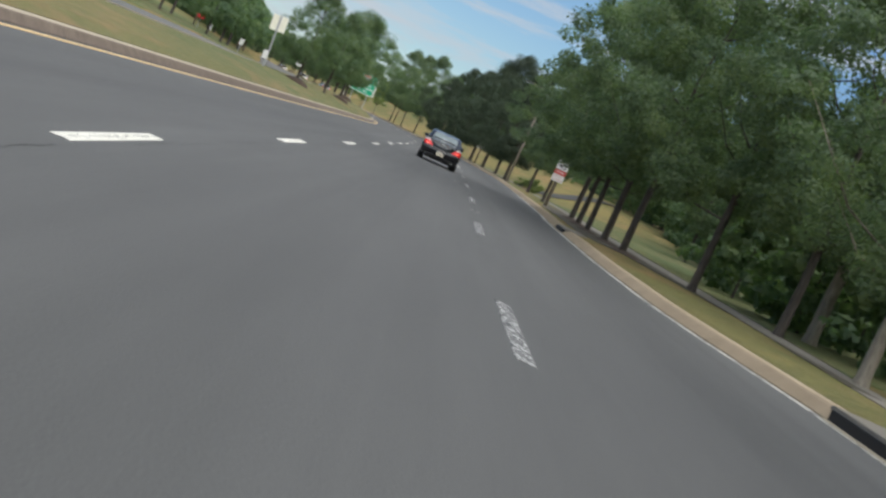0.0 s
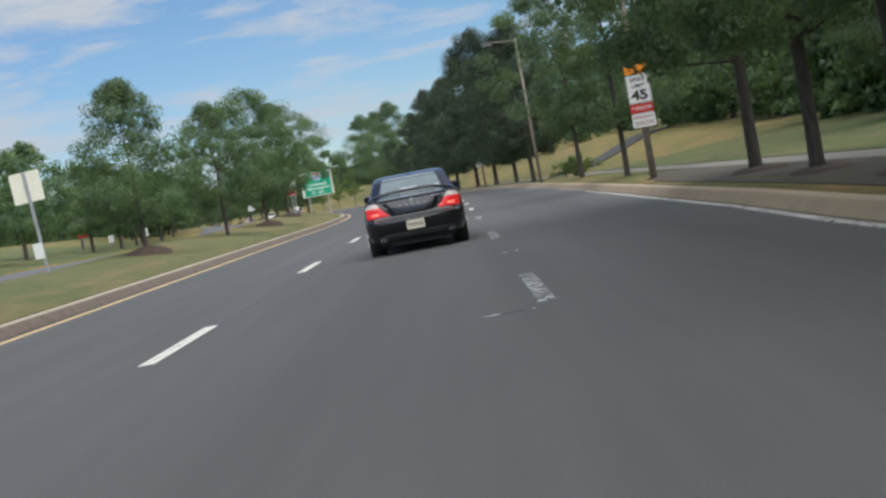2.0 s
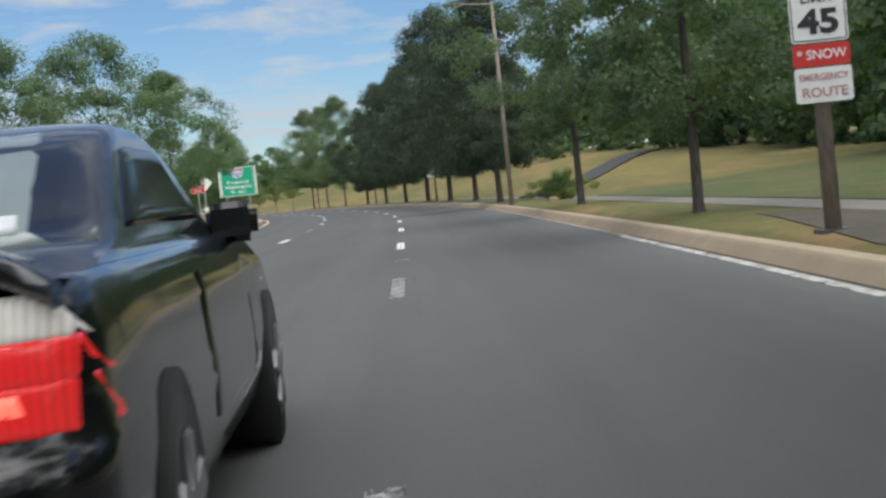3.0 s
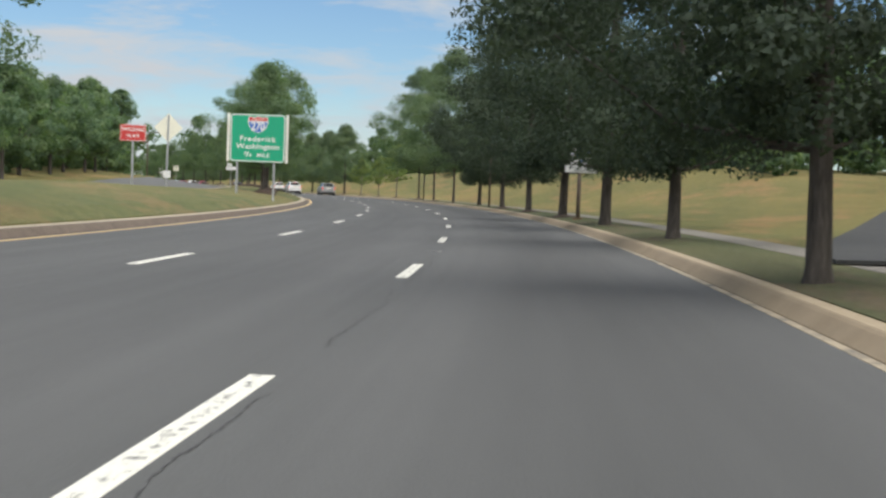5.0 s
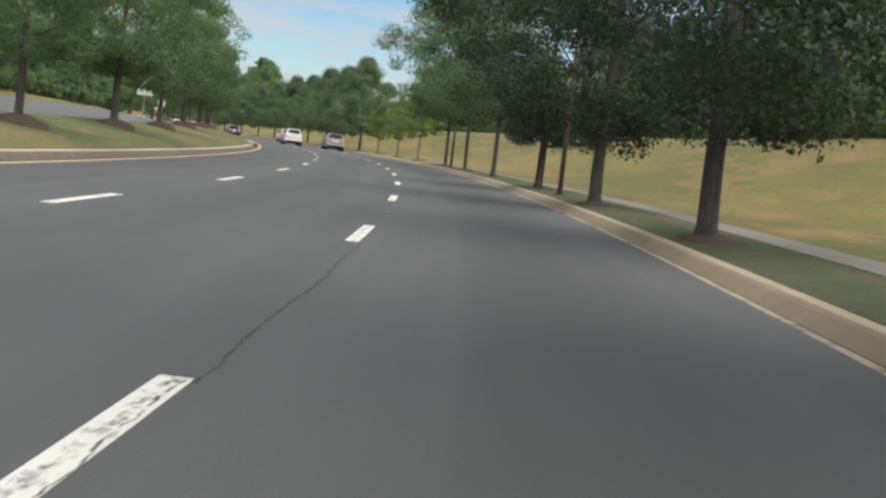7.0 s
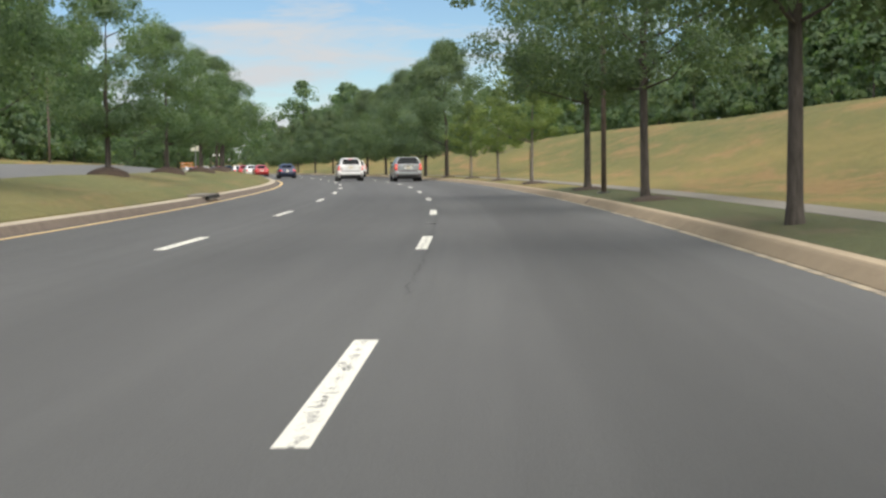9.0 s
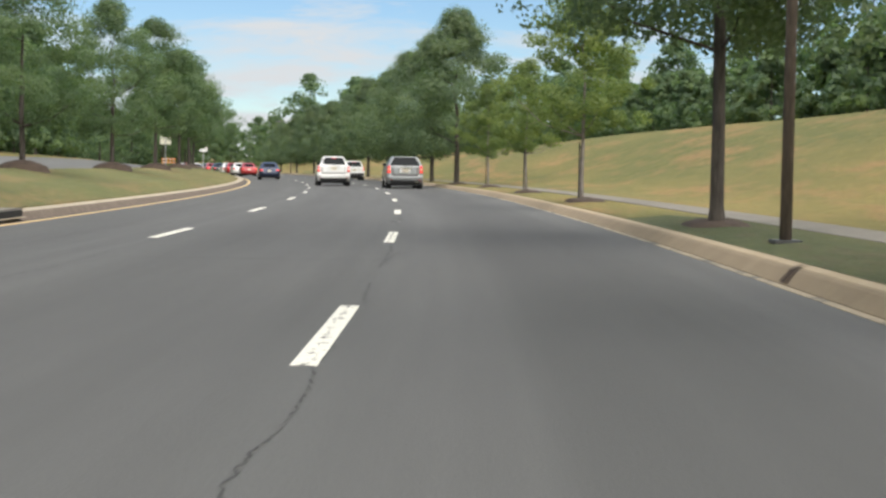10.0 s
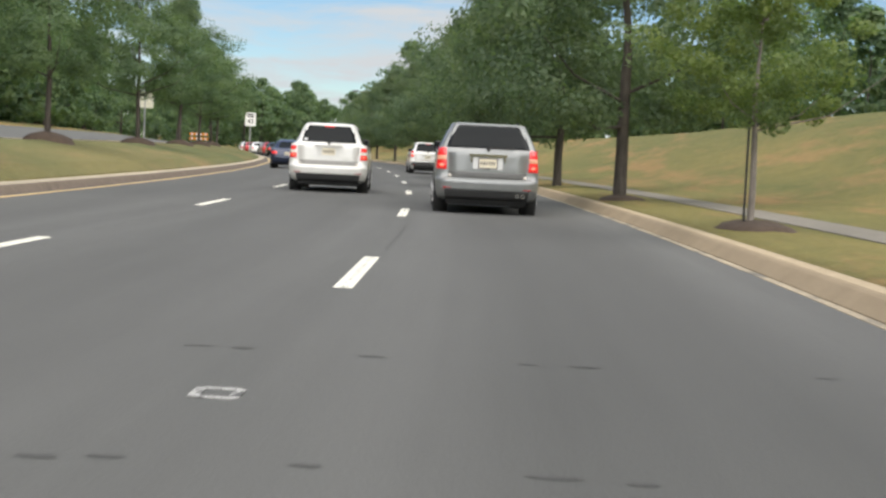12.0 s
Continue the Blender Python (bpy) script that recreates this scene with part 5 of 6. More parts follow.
class Shape:
    """A car body as rounded slices, one over another: height, rear end, front end, half width, corner radius."""
    BOW = 0.05

    def __init__(self, slices):
        self.rows = np.array(slices, float)

    def slice(self, z):
        return [float(np.interp(z, self.rows[:, 0], self.rows[:, k])) for k in range(1, 5)]

    def nose(self, a, b, w, r):
        return min(2.2 * r, 0.8 * w, (b - a) * 0.4)

    def rear(self, x, z):
        a, b, w, r = self.slice(z)
        x = min(abs(x), w)
        d = min(r, max(0.0, x - (w - r)))
        return a + self.BOW * (x / w) ** 2 + r - math.sqrt(max(0.0, r * r - d * d))

    def side(self, y, z):
        a, b, w, r = self.slice(z)
        q = self.nose(a, b, w, r)
        low, high = a + self.BOW + r, b - self.BOW - q
        if y < low:
            d = min(r, low - y)
            return w - r + math.sqrt(r * r - d * d)
        d = min(q, max(0.0, y - high))
        return w - q + math.sqrt(q * q - d * d)

    def outline(self, z):
        a, b, w, r = self.slice(z)
        q = self.nose(a, b, w, r)
        quarter = [math.pi / 2 * i / 7 for i in range(8)]
        rear = [(-(w - r) - r * math.cos(u), r * math.sin(u), r) for u in quarter]
        rear += [((w - r) * (-1 + 2 * i / 8), r, r) for i in range(1, 8)] + [(-x, y, r) for x, y, r in rear[::-1]]
        ring = [(x, a + self.BOW * (x / w) ** 2 + r - y) for x, y, r in rear]
        low, high = a + self.BOW + r, b - self.BOW - q
        ring += [(w, low + (high - low) * i / 7) for i in range(1, 7)]
        front = [((w - q) + q * math.cos(u), q * math.sin(u)) for u in quarter]
        front += [((w - q) * (1 - 2 * i / 8), q) for i in range(1, 8)] + [(-x, y) for x, y in front[::-1]]
        ring += [(x, b - self.BOW * (x / w) ** 2 - q + y) for x, y in front]
        ring += [(-w, high + (low - high) * i / 7) for i in range(1, 7)]
        return ring

    def body(self, material, parent, label):
        heights = []
        for lo, hi in zip(self.rows[:-1, 0], self.rows[1:, 0]):
            heights += list(np.linspace(lo, hi, 3)[:-1])
        heights.append(self.rows[-1, 0])
        verts, faces = [], []
        for z in heights:
            ring = self.outline(z)
            verts += [(x, y, z) for x, y in ring]
        sides = len(ring)
        for i in range(len(heights) - 1):
            for k in range(sides):
                q, r = i * sides + k, i * sides + (k + 1) % sides
                faces.append((q, r, r + sides, q + sides))
        faces += [tuple(range(sides))[::-1], tuple(range(len(verts) - sides, len(verts)))]
        ob = mesh_object("body", verts, faces, material, parent, smooth=True)
        return tagged(ob, label)

    def panel(self, name, corners, out, material, parent, label="", where="rear", flip=1, deep=0.03, steps=8, taper=0.012):
        """A plate that follows the body. corners: across (or along) and height, four of them, bottom edge first."""
        bm = bmesh.new()
        c = [Vector((u, w)) for u, w in corners]
        front, back = [], []
        for i in range(steps + 1):
            for j in range(steps + 1):
                u, v = i / steps, j / steps
                q = c[0] * (1 - u) * (1 - v) + c[1] * u * (1 - v) + c[2] * u * v + c[3] * (1 - u) * v
                edge = 0.0 if 0 < i < steps and 0 < j < steps else taper
                if where == "rear":
                    y = self.rear(q.x, q.y)
                    front.append(bm.verts.new((q.x, y - out + edge * 0.6, q.y)))
                    back.append(bm.verts.new((q.x, y + deep, q.y)))
                else:
                    x = self.side(q.x, q.y)
                    front.append(bm.verts.new((flip * (x + out - edge * 0.6), q.x, q.y)))
                    back.append(bm.verts.new((flip * (x - deep), q.x, q.y)))
        k = steps + 1
        for i in range(steps):
            for j in range(steps):
                a = i * k + j
                bm.faces.new((front[a], front[a + k], front[a + k + 1], front[a + 1]))
        rim = [i * k for i in range(steps)] + [steps * k + j for j in range(steps)] + [i * k + steps for i in range(steps, 0, -1)] + [j for j in range(steps, 0, -1)]
        for a, b in zip(rim, rim[1:] + rim[:1]):
            bm.faces.new((front[a], front[b], back[b], back[a]))
        return smooth(part(name, bm, material, parent, label))


def wheel(parent, x, y, radius, width):
    bm = bmesh.new()
    bmesh.ops.create_cone(bm, cap_ends=True, segments=28, radius1=radius, radius2=radius, depth=width)
    bmesh.ops.bevel(bm, geom=[e for e in bm.edges if len(e.link_faces) == 2 and abs(e.verts[0].co.z - e.verts[1].co.z) < 1e-4], offset=0.035, segments=3, affect="EDGES")
    bmesh.ops.rotate(bm, matrix=Matrix.Rotation(math.pi / 2, 3, "Y"), verts=bm.verts)
    bmesh.ops.translate(bm, vec=(x, y, radius), verts=bm.verts)
    tyre = smooth(part("wheel", bm, TYRE, parent, "black rubber tyre"))
    side = 1 if x > 0 else -1
    face = x + side * (width / 2 + 0.004)
    part("rim", tube((face - side * 0.05, y, radius), (face, y, radius), radius * 0.66, sides=24), DARK_TRIM, tyre, "dark wheel centre")
    for k in range(5):
        a = 2 * math.pi * k / 5
        spoke = box((0.02, 0.09, radius * 0.6), (0, 0, radius * 0.31), 0.008)
        bmesh.ops.rotate(spoke, matrix=Matrix.Rotation(a, 3, "X"), verts=spoke.verts)
        bmesh.ops.translate(spoke, vec=(face + side * 0.006, y, radius), verts=spoke.verts)
        part("spoke", spoke, RIM, tyre, "silver alloy spoke")


def chassis(car, length, half, front=0.95, rear=0.95, radius=0.33, width=0.22, arch=0.38):
    part("underbody", box((half * 1.55, length - 0.5, 0.16), (0, length / 2, 0.24), 0.03), UNDER, car, "dark underside")
    for y in (rear, length - front):
        for x in (-1, 1):
            smooth(part("wheel_arch", tube((x * (half - 0.26), y, radius), (x * (half + 0.004), y, radius), arch, sides=28), UNDER, car, "black wheel arch"))
            wheel(car, x * (half - width / 2 + 0.008), y, radius, width)


def number_plate(shape, car, z, out, wide=0.31, high=0.155, count=6):
    y = min(shape.rear(0, z - 0.06), shape.rear(0, z + 0.06)) - out
    bm = plate(wide, high, (0, y, z), 0.03, 0.012)
    tag = part("number_plate", bm, PLATE_WHITE, car, "pale number plate")
    for k in range(count):
        part("bar", box((wide * 0.065, 0.004, high * 0.40), ((k - (count - 1) / 2) * wide * 0.145, y - 0.003, z)), PLATE_INK, tag)
    return y


def mirrors(shape, car, y, z, material):
    for f in (-1, 1):
        x = shape.side(y, z)
        bm = box((0.20, 0.12, 0.16), (f * (x + 0.12), y, z + 0.03), 0.035)
        m = smooth(part("mirror", bm, material, car, "side mirror"))
        part("mirror_glass", box((0.15, 0.006, 0.11), (f * (x + 0.12), y - 0.063, z + 0.03), 0.002), TINTED, m)
        part("mirror_stalk", box((0.08, 0.05, 0.04), (f * (x + 0.02), y, z), 0.01), DARK_TRIM, m)


def oval_pipe(x, y, z, wide, high):
    bm = tube((0, 0, 0), (0, 0.3, 0), 1.0, sides=20)
    for v in bm.verts:
        v.co = Vector((x + v.co.x * wide, y + v.co.y, z + v.co.z * high))
    return bm


def black_coupe(m):
    car = thing("black_coupe", m, "black two-door coupe with a rear wing, brake lights on", "car")
    sh = Shape([(0.20, 0.40, 4.45, 0.76, 0.25), (0.27, 0.14, 4.66, 0.85, 0.26), (0.40, 0.03, 4.76, 0.892, 0.27), (0.55, 0.0, 4.80, 0.90, 0.27), (0.61, 0.01, 4.78, 0.897, 0.27), (0.65, 0.075, 4.74, 0.893, 0.26),
                (0.82, 0.085, 4.55, 0.88, 0.26), (0.92, 0.11, 4.1, 0.862, 0.26), (0.955, 0.17, 3.7, 0.84, 0.26), (0.975, 0.55, 3.4, 0.80, 0.24), (1.02, 0.92, 3.2, 0.785, 0.14), (1.16, 1.20, 2.95, 0.735, 0.13),
                (1.29, 1.48, 2.75, 0.69, 0.13), (1.345, 1.66, 2.62, 0.66, 0.14), (1.375, 1.85, 2.50, 0.60, 0.18), (1.388, 2.0, 2.38, 0.48, 0.12)])
    sh.rows[:, 3] *= 0.975
    sh.body(BLACK_PAINT, car, "glossy black bodywork")
    chassis(car, 4.8, 0.878, 0.95, 1.02, 0.325, 0.22, 0.36)
    sh.panel("rear_window", [(-0.735, 1.015), (0.735, 1.015), (0.62, 1.345), (-0.62, 1.345)], 0.006, REAR_GLASS, car, "sloping rear window, sky reflection in its pale colour")
    for f in (-1, 1):
        sh.panel("side_window", [(1.15, 1.03), (3.05, 1.03), (2.55, 1.30), (1.72, 1.30)], 0.005, TINTED, car, "dark side glass", "side", f)
        sh.panel("door", [(1.75, 0.36), (3.25, 0.36), (3.25, 0.95), (1.75, 0.95)], 0.003, BLACK_PAINT, car, "", "side", f, taper=0.006)
        lamp = sh.panel("tail_lamp", [(f * 0.42, 0.685), (f * 0.875, 0.665), (f * 0.85, 0.77), (f * 0.50, 0.77)], 0.008, LAMP_RED, car, "lit red tail lamp")
        sh.panel("tail_lamp_middle", [(f * 0.50, 0.77), (f * 0.865, 0.765), (f * 0.83, 0.85), (f * 0.57, 0.85)], 0.009, LAMP_RED, lamp)
        sh.panel("lamp_glow", [(f * 0.60, 0.715), (f * 0.74, 0.715), (f * 0.73, 0.755), (f * 0.61, 0.755)], 0.016, LAMP_HOT, lamp, "bright bulb behind the lens", steps=3)
        sh.panel("tail_lamp_clear", [(f * 0.57, 0.85), (f * 0.845, 0.845), (f * 0.78, 0.935), (f * 0.63, 0.935)], 0.008, LAMP_CLEAR, lamp, "clear upper lens")
        pipe = part("exhaust", oval_pipe(f * 0.60, 0.085, 0.285, 0.050, 0.027), CHROME, car, "oval chrome exhaust tip")
        part("exhaust_bore", oval_pipe(f * 0.60, 0.080, 0.285, 0.042, 0.020), UNDER, pipe)
        part("wing_foot", box((0.05, 0.10, 0.10), (f * 0.62, 0.22, 1.0), 0.012), BLACK_PAINT, car)
    # the wing: an arched blade
    verts, faces = [], []
    for i in range(25):
        u = -1 + 2 * i / 24
        z = 0.965 + 0.115 * (1 - abs(u) ** 3.5) - 0.03 * abs(u) ** 8
        for y, dz in ((0.09, 0.0), (0.15, 0.026), (0.30, 0.016), (0.30, -0.026), (0.12, -0.034)):
            verts.append((u * 0.80, y + 0.10 * abs(u) ** 4, z + dz))
        if i:
            for k in range(5):
                a, b = (i - 1) * 5 + k, (i - 1) * 5 + (k + 1) % 5
                faces.append((a, b, b + 5, a + 5))
    faces += [(0, 1, 2, 3, 4), tuple(range(124, 119, -1))]
    tagged(mesh_object("rear_wing", verts, faces, BLACK_PAINT, car, smooth=True), "raised black rear wing")
    sh.panel("bumper_crease", [(-0.82, 0.60), (0.82, 0.60), (0.82, 0.635), (-0.82, 0.635)], 0.016, BLACK_PAINT, car)
    sh.panel("boot_lid", [(-0.40, 0.66), (0.40, 0.66), (0.56, 0.945), (-0.56, 0.945)], 0.004, BLACK_PAINT, car, "boot lid", taper=0.008)
    sh.panel("valance", [(-0.62, 0.255), (0.62, 0.255), (0.66, 0.36), (-0.66, 0.36)], 0.010, DARK_TRIM, car, "dark lower valance")
    number_plate(sh, car, 0.475, 0.012)
    for k, w in enumerate((0.045, 0.045, 0.05, 0.045, 0.045)):
        x = (k - 2) * 0.105
        part("badge_bar", box((w, 0.01, 0.022), (x, sh.rear(x, 0.83) - 0.006, 0.83), 0.003), CHROME, car, "bright metal badge")
    part("badge", box((0.07, 0.01, 0.055), (0, sh.rear(0, 0.905) - 0.006, 0.905), 0.01), CHROME, car, "bright metal badge")
    part("badge", box((0.16, 0.008, 0.02), (0.42, sh.rear(0.42, 0.905) - 0.006, 0.905), 0.003), RIM, car, "bright metal badge")
    part("aerial", tube((0, 1.74, 1.33), (0, 1.68, 1.45), 0.012, 0.006, 8), BLACK_PLASTIC, car, "short black roof aerial")
    y = sh.rear(0.42, 1.05)
    sh.panel("sticker", [(0.42, 1.05), (0.54, 1.05), (0.52, 1.10), (0.42, 1.10)], 0.012, PAPER, car, "white sticker on the glass", steps=2, taper=0.0)
    sh.panel("parcel", [(-0.20, 1.06), (0.14, 1.06), (0.12, 1.12), (-0.18, 1.12)], 0.010, PAPER, car, "pale papers on the shelf", steps=3, taper=0.0)
    mirrors(sh, car, 3.05, 0.98, BLACK_PAINT)
    return car


def tall_car(name, m, label, paint_, half, length, height, lower, lamp_low, lamp_high, lamp_in, lamps, plate_z=0.86, glass=(1.12, 1.66), glass_wide=(0.78, 0.68), cabin=(0.93, 0.83, 0.72), step=None, rails=True, chrome=False, exhaust=0, sticker=False, brake=True):
    """An estate-bodied car seen from behind: sport utility car or minivan."""
    car = thing(name, m, label, "car")
    k = height / 1.74
    g0, g1 = glass
    sh = Shape([(0.24 * k, 0.36, length - 0.35, half * 0.84, 0.18), (0.32 * k, 0.10, length - 0.14, half * 0.95, 0.20), (0.46 * k, 0.01, length - 0.04, half * 0.985, 0.20), (0.60 * k, 0.0, length, half, 0.20), (0.655 * k, 0.015, length, half, 0.20),
                (0.69 * k, 0.085, length - 0.01, half, 0.18), (0.90 * k, 0.095, length - 0.14, half * 0.995, 0.17), (1.03 * k, 0.105, length - 0.75, half * 0.985, 0.16), ((g0 - 0.08) * k, 0.115, length - 1.1, half * 0.965, 0.15),
                (g0 * k, 0.15, length - 1.3, half * cabin[0], 0.13), ((g0 * 0.5 + g1 * 0.5) * k, 0.265, length - 1.75, half * cabin[1], 0.12), (g1 * k, 0.36, length - 2.05, half * cabin[2], 0.12), ((g1 + 0.025) * k, 0.36, length - 2.1, half * (cabin[2] - 0.015), 0.12),
                (1.722 * k, 0.40, length - 2.2, half * (cabin[2] - 0.07), 0.14), (1.738 * k, 0.52, length - 2.35, half * (cabin[2] - 0.16), 0.16), (1.745 * k, 0.85, length - 2.6, half * 0.38, 0.16)])
    sh.body(paint_, car, "painted bodywork")
    chassis(car, length, half, 0.92, 0.98, 0.36 * k, 0.24, 0.41 * k)
    w0, w1 = half * glass_wide[0], half * glass_wide[1]
    sh.panel("rear_window", [(-w0, g0 * k), (w0, g0 * k), (w1, g1 * k), (-w1, g1 * k)], 0.008, TINTED, car, "dark rear window", steps=12)
    sh.panel("bumper", [(-half * 0.93, 0.46 * k), (half * 0.93, 0.46 * k), (half * 0.94, 0.665 * k), (-half * 0.94, 0.665 * k)], 0.022, lower, car, "rear bumper", steps=12)
    # Dark panel below the bumper: the underside's shade is put in as colour.
    sh.panel("valance", [(-half * 0.93, 0.27 * k), (half * 0.93, 0.27 * k), (half * 0.95, 0.455 * k), (-half * 0.95, 0.455 * k)], 0.010, DARK_TRIM, car, "dark panel for the shade under the bumper", steps=12)
    sh.panel("tailgate", [(-half * 0.74, 0.70 * k), (half * 0.74, 0.70 * k), (half * (lamp_in - 0.015), (g0 - 0.03) * k), (-half * (lamp_in - 0.015), (g0 - 0.03) * k)], 0.006, paint_, car, "tailgate", taper=0.010)
    if step:
        sh.panel("step_strip", [(-half * 0.75, 0.69 * k), (half * 0.75, 0.69 * k), (half * 0.75, 0.80 * k), (-half * 0.75, 0.80 * k)], 0.016, step, car, "plain strip under the tailgate")
    for f in (-1, 1):
        lamp = sh.panel("tail_lamp", [(f * half * lamp_in, lamp_low * k), (f * half * 0.985, lamp_low * k), (f * half * 0.955, lamp_high * k), (f * half * (lamp_in + 0.02), lamp_high * k)], 0.012, LAMP_RED, car, "lit red tail lamp")
        sh.panel("lamp_glow", [(f * half * (lamp_in + 0.05), (lamp_low + 0.05) * k), (f * half * 0.93, (lamp_low + 0.05) * k), (f * half * 0.93, (lamp_low + 0.11) * k), (f * half * (lamp_in + 0.05), (lamp_low + 0.11) * k)], 0.018, LAMP_HOT, lamp, "bright bulb behind the lens", steps=3)
        mid = lamp_low + (lamp_high - lamp_low) * 0.52
        sh.panel("tail_lamp_middle", [(f * half * (lamp_in + 0.01), (mid - 0.035) * k), (f * half * 0.975, (mid - 0.035) * k), (f * half * 0.97, (mid + 0.045) * k), (f * half * (lamp_in + 0.01), (mid + 0.045) * k)], 0.020,
                 LAMP_AMBER if lamps == "amber" else LAMP_CLEAR, lamp, "pale middle lens")
        sh.panel("side_window", [(0.46, (g0 - 0.02) * k), (length - 1.45, (g0 - 0.02) * k), (length - 1.9, (g1 - 0.05) * k), (0.60, (g1 - 0.05) * k)], 0.006, TINTED, car, "dark side glass", "side", f)
        for y0, y1 in ((1.35, 2.25), (2.28, 3.25)):
            sh.panel("door", [(y0, 0.40 * k), (y1, 0.40 * k), (y1, (g0 - 0.06) * k), (y0, (g0 - 0.06) * k)], 0.003, paint_, car, "", "side", f, taper=0.006)
        if rails:
            part("roof_rail", tube((f * half * (cabin[2] - 0.14), 0.75, 1.745 * k), (f * half * (cabin[2] - 0.14), length - 2.4, 1.745 * k), 0.02, sides=8), DARK_TRIM, car, "dark roof rail")
        sh.panel("reflector", [(f * half * 0.66, 0.475 * k), (f * half * 0.84, 0.475 * k), (f * half * 0.84, 0.505 * k), (f * half * 0.66, 0.505 * k)], 0.026, LAMP_DULL, car, "small red reflector", steps=3)
        if step:
            sh.panel("reversing_lamp", [(f * half * 0.68, 0.695 * k), (f * half * 0.75, 0.695 * k), (f * half * 0.75, 0.75 * k), (f * half * 0.68, 0.75 * k)], 0.016, LAMP_CLEAR, car, "pale reversing lamp", steps=3)
    y = number_plate(sh, car, plate_z * k, 0.022, 0.32, 0.165)
    part("plate_recess", plate(0.54, 0.22, (0, y + 0.014, plate_z * k), 0.02, 0.03), RECESS if chrome else paint_, car, "pale surround of the plate")
    if chrome:
        part("plate_frame", plate(0.355, 0.20, (0, y + 0.008, plate_z * k), 0.024, 0.02), DARK_TRIM, car, "dark frame of the plate")
        for f in (-1, 1):
            part("handle_end", box((0.035, 0.035, 0.13), (f * 0.30, y + 0.004, (plate_z + 0.09) * k), 0.012), CHROME, car, "chrome end of the handle strip")
    part("handle_strip", box((0.70, 0.04, 0.05), (0, y, (plate_z + 0.145) * k), 0.016), CHROME if chrome else paint_, car, "tailgate handle strip")
    z = (g0 + 0.03) * k
    blade = part("wiper", box((0.48, 0.02, 0.03), (0.22, sh.rear(0.2, z) - 0.03, z), 0.006), BLACK_PLASTIC, car, "rear wiper")
    part("wiper_hub", tube((0, sh.rear(0, g0 * k) - 0.03, g0 * k - 0.02), (0, sh.rear(0, g0 * k) + 0.02, g0 * k - 0.02), 0.035, sides=10), BLACK_PLASTIC, blade)
    if brake:
        sh.panel("high_lamp", [(-0.12, (g1 - 0.035) * k), (0.12, (g1 - 0.035) * k), (0.12, g1 * k), (-0.12, g1 * k)], 0.014, LAMP_RED, car, "high-level brake lamp", steps=3)
    if sticker:
        sh.panel("sticker", [(-w0 * 0.92, (g0 + 0.03) * k), (-w0 * 0.80, (g0 + 0.03) * k), (-w0 * 0.80, (g0 + 0.09) * k), (-w0 * 0.92, (g0 + 0.09) * k)], 0.012, PAPER, car, "small white sticker on the glass", steps=2, taper=0.0)
    for i in range(exhaust):
        x = half * 0.58 + 0.10 * i
        pipe = part("exhaust", tube((x, -0.01, 0.355), (x, 0.3, 0.355), 0.038, sides=14), CHROME, car, "chrome exhaust tip")
        part("exhaust_bore", tube((x, -0.016, 0.355), (x, 0.02, 0.355), 0.028, sides=12), UNDER, pipe)
    mirrors(sh, car, length - 1.45, (g0 + 0.02) * k, DARK_TRIM)
    return car


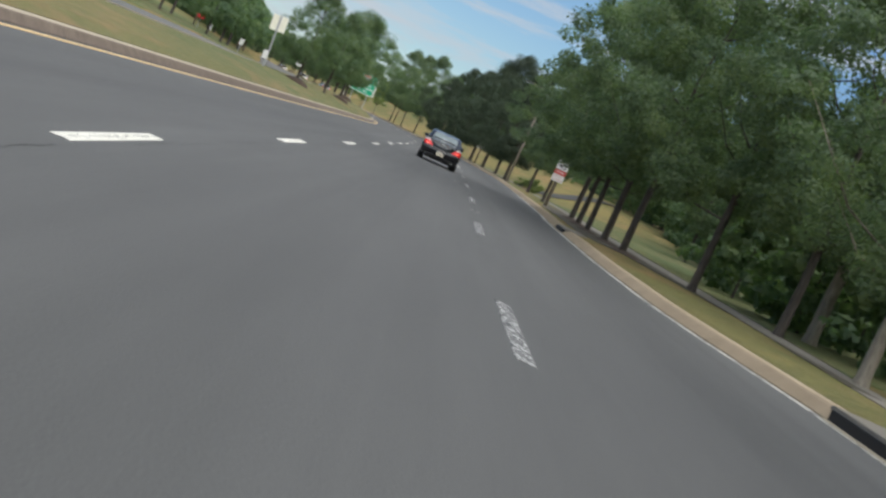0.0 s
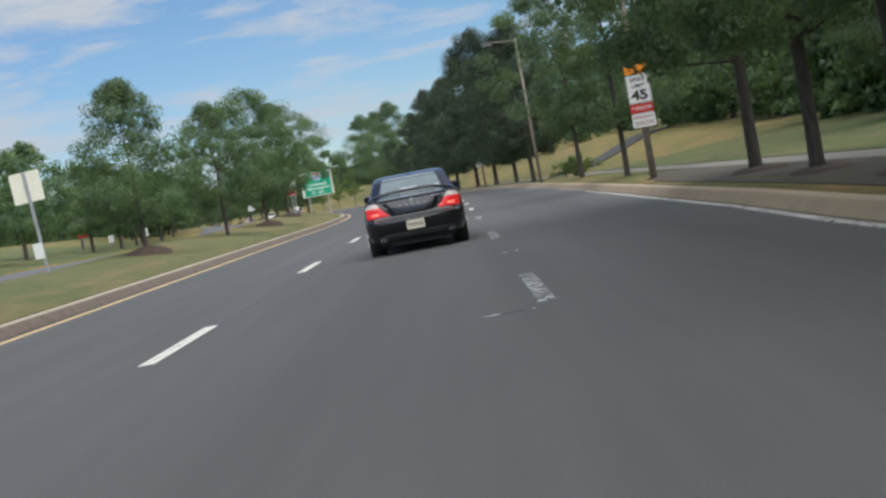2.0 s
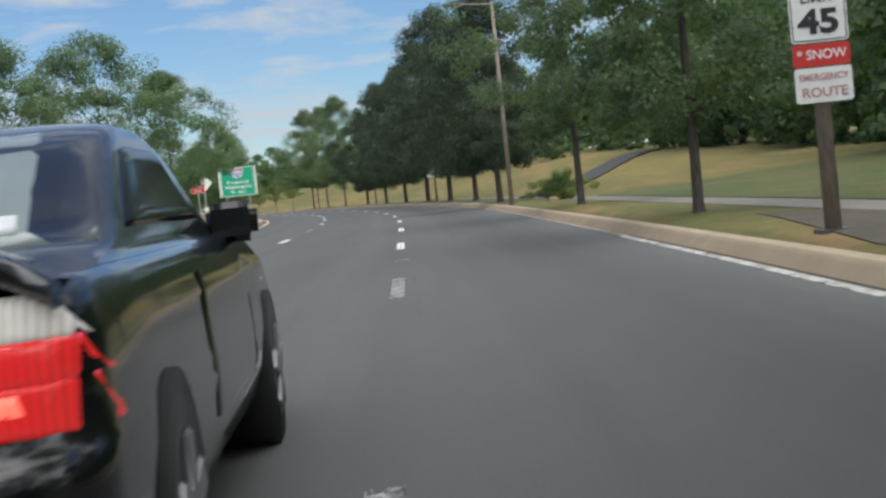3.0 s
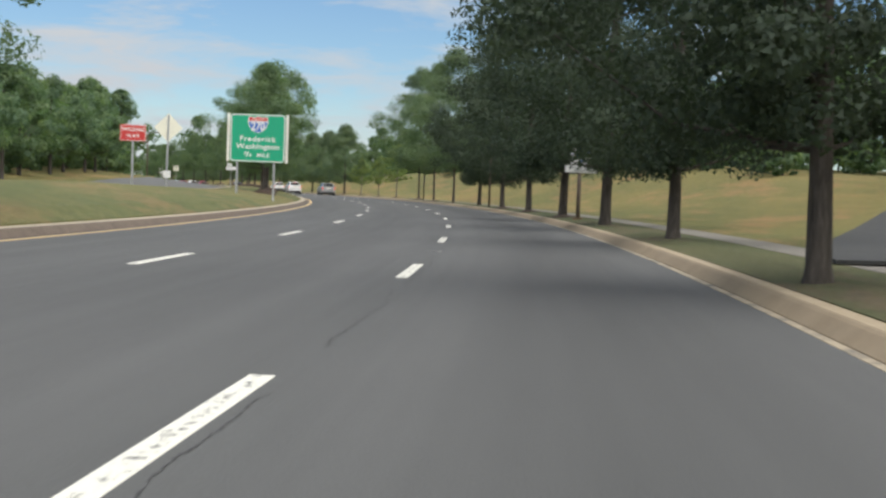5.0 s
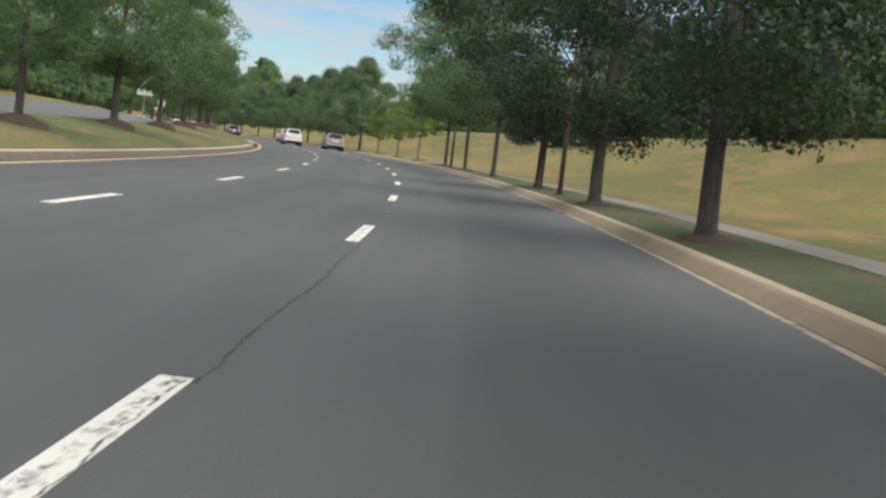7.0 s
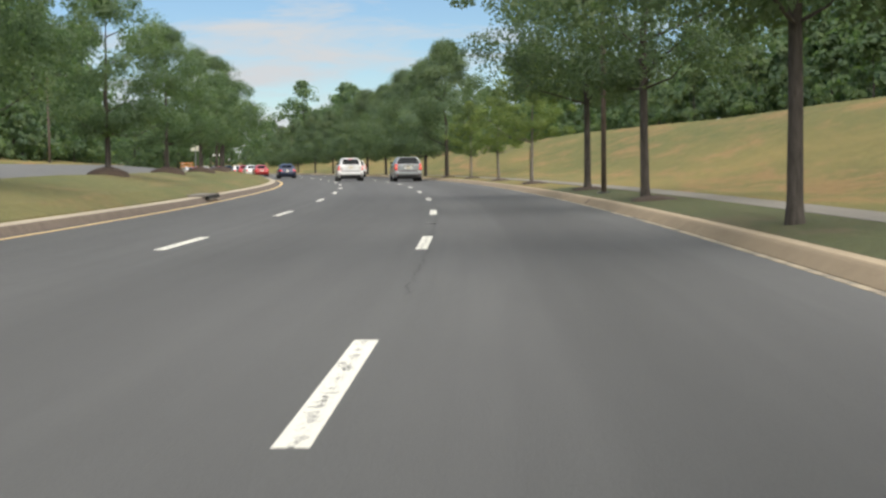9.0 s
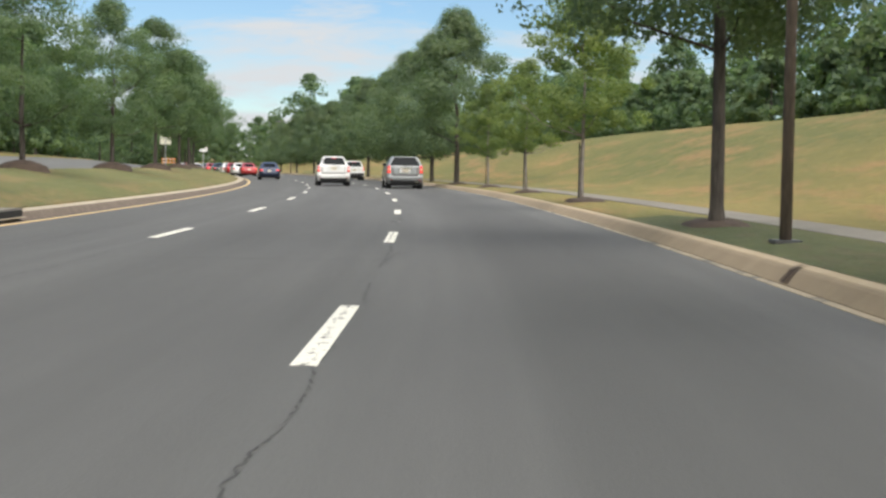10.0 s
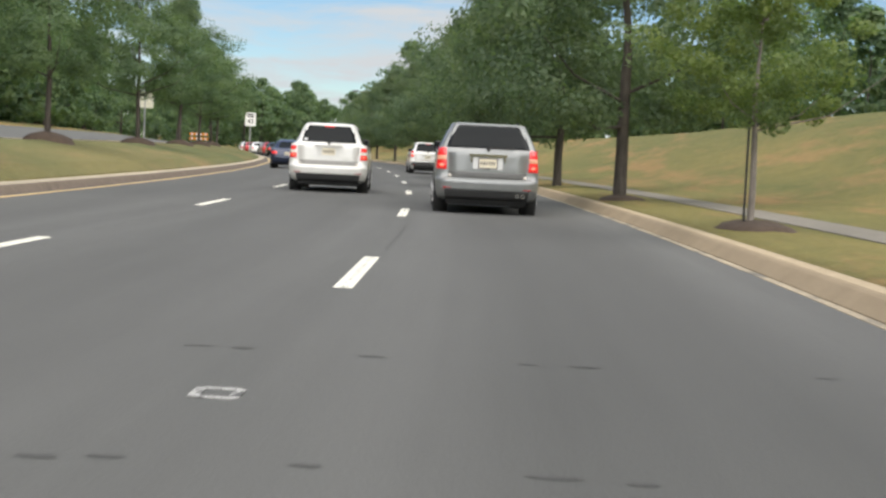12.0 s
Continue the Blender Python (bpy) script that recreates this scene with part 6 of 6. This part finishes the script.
def saloon(name, m, label, paint_, lit=True):
    """A plain four-door car far ahead."""
    car = thing(name, m, label, "car", "queue of cars far ahead")
    sh = Shape([(0.20, 0.35, 4.35, 0.74, 0.25), (0.30, 0.08, 4.52, 0.85, 0.26), (0.55, 0.0, 4.6, 0.88, 0.26), (0.80, 0.05, 4.45, 0.87, 0.26), (0.95, 0.10, 3.9, 0.84, 0.25), (1.0, 0.55, 3.4, 0.79, 0.24), (1.18, 0.95, 3.0, 0.70, 0.22),
                (1.34, 1.25, 2.7, 0.62, 0.22), (1.43, 1.6, 2.4, 0.50, 0.18), (1.45, 1.8, 2.2, 0.35, 0.12)])
    sh.body(paint_, car, "painted bodywork")
    chassis(car, 4.6, 0.88, 0.9, 0.95, 0.32, 0.21, 0.35)
    sh.panel("rear_window", [(-0.62, 1.02), (0.62, 1.02), (0.52, 1.36), (-0.52, 1.36)], 0.006, TINTED, car, "dark rear window")
    for f in (-1, 1):
        sh.panel("tail_lamp", [(f * 0.52, 0.70), (f * 0.85, 0.70), (f * 0.83, 0.86), (f * 0.56, 0.86)], 0.01, LAMP_RED if lit else LAMP_DULL, car, "red tail lamp", steps=4)
        sh.panel("side_window", [(0.95, 1.02), (3.1, 1.02), (2.6, 1.33), (1.4, 1.33)], 0.005, TINTED, car, "dark side glass", "side", f, steps=4)
    sh.panel("bumper", [(-0.80, 0.32), (0.80, 0.32), (0.82, 0.58), (-0.82, 0.58)], 0.015, paint_, car, "rear bumper", steps=6)
    number_plate(sh, car, 0.74, 0.012)
    return car


black_coupe(stand(62.3, -1.30, 0.0, 1.0))
tall_car("grey_minivan", stand(295.4, 1.47, 0.0, 0.5), "grey minivan with dark glass and lit tail lamps", GREY_PAINT, 0.945, 4.85, 1.66, GREY_PAINT, 0.83, 1.24, 0.78, "amber", plate_z=0.97, glass=(1.25, 1.685),
         glass_wide=(0.80, 0.665), cabin=(0.93, 0.83, 0.72), step=CLADDING, chrome=True, exhaust=2, brake=False)
tall_car("silver_suv", stand(303.9, -1.98, 0.0, 0.5), "silver sport utility car with dark glass and lit tail lamps", SILVER_PAINT, 0.955, 4.75, 1.68, SILVER_PAINT, 0.83, 1.14, 0.80, "clear", plate_z=1.02, glass=(1.25, 1.665),
         glass_wide=(0.69, 0.60), cabin=(0.83, 0.75, 0.66), step=LIGHT_STRIP, sticker=True)
tall_car("white_crossover", stand(341.0, 1.90, 0.0, 0.0), "white crossover car with a dark panel for the shade under the bumper", WHITE_PAINT, 0.90, 4.5, 1.62, DARK_TRIM, 0.90, 1.22, 0.80, "clear", plate_z=0.90, glass=(1.22, 1.66),
         glass_wide=(0.70, 0.60), cabin=(0.87, 0.77, 0.68), rails=False)
saloon("dark_saloon", stand(340.0, -5.2, -0.035), "dark saloon car with red tail lamps", BLUE_PAINT)
kinds = [("red", RED_PAINT), ("white", WHITE_PAINT), ("grey", GREY_PAINT), ("black", BLACK_PAINT), ("silver", SILVER_PAINT)]
for i in range(10):
    colour, coat_ = kinds[(0, 4, 0, 1, 3, 0, 2, 1, 0, 4)[i]]
    saloon("queued_saloon", stand(376.0 + 9.5 * i, -5.25 - (0.3 if i % 3 else 0.0), -0.03), f"{colour} saloon car queuing with its brake lights on", coat_)
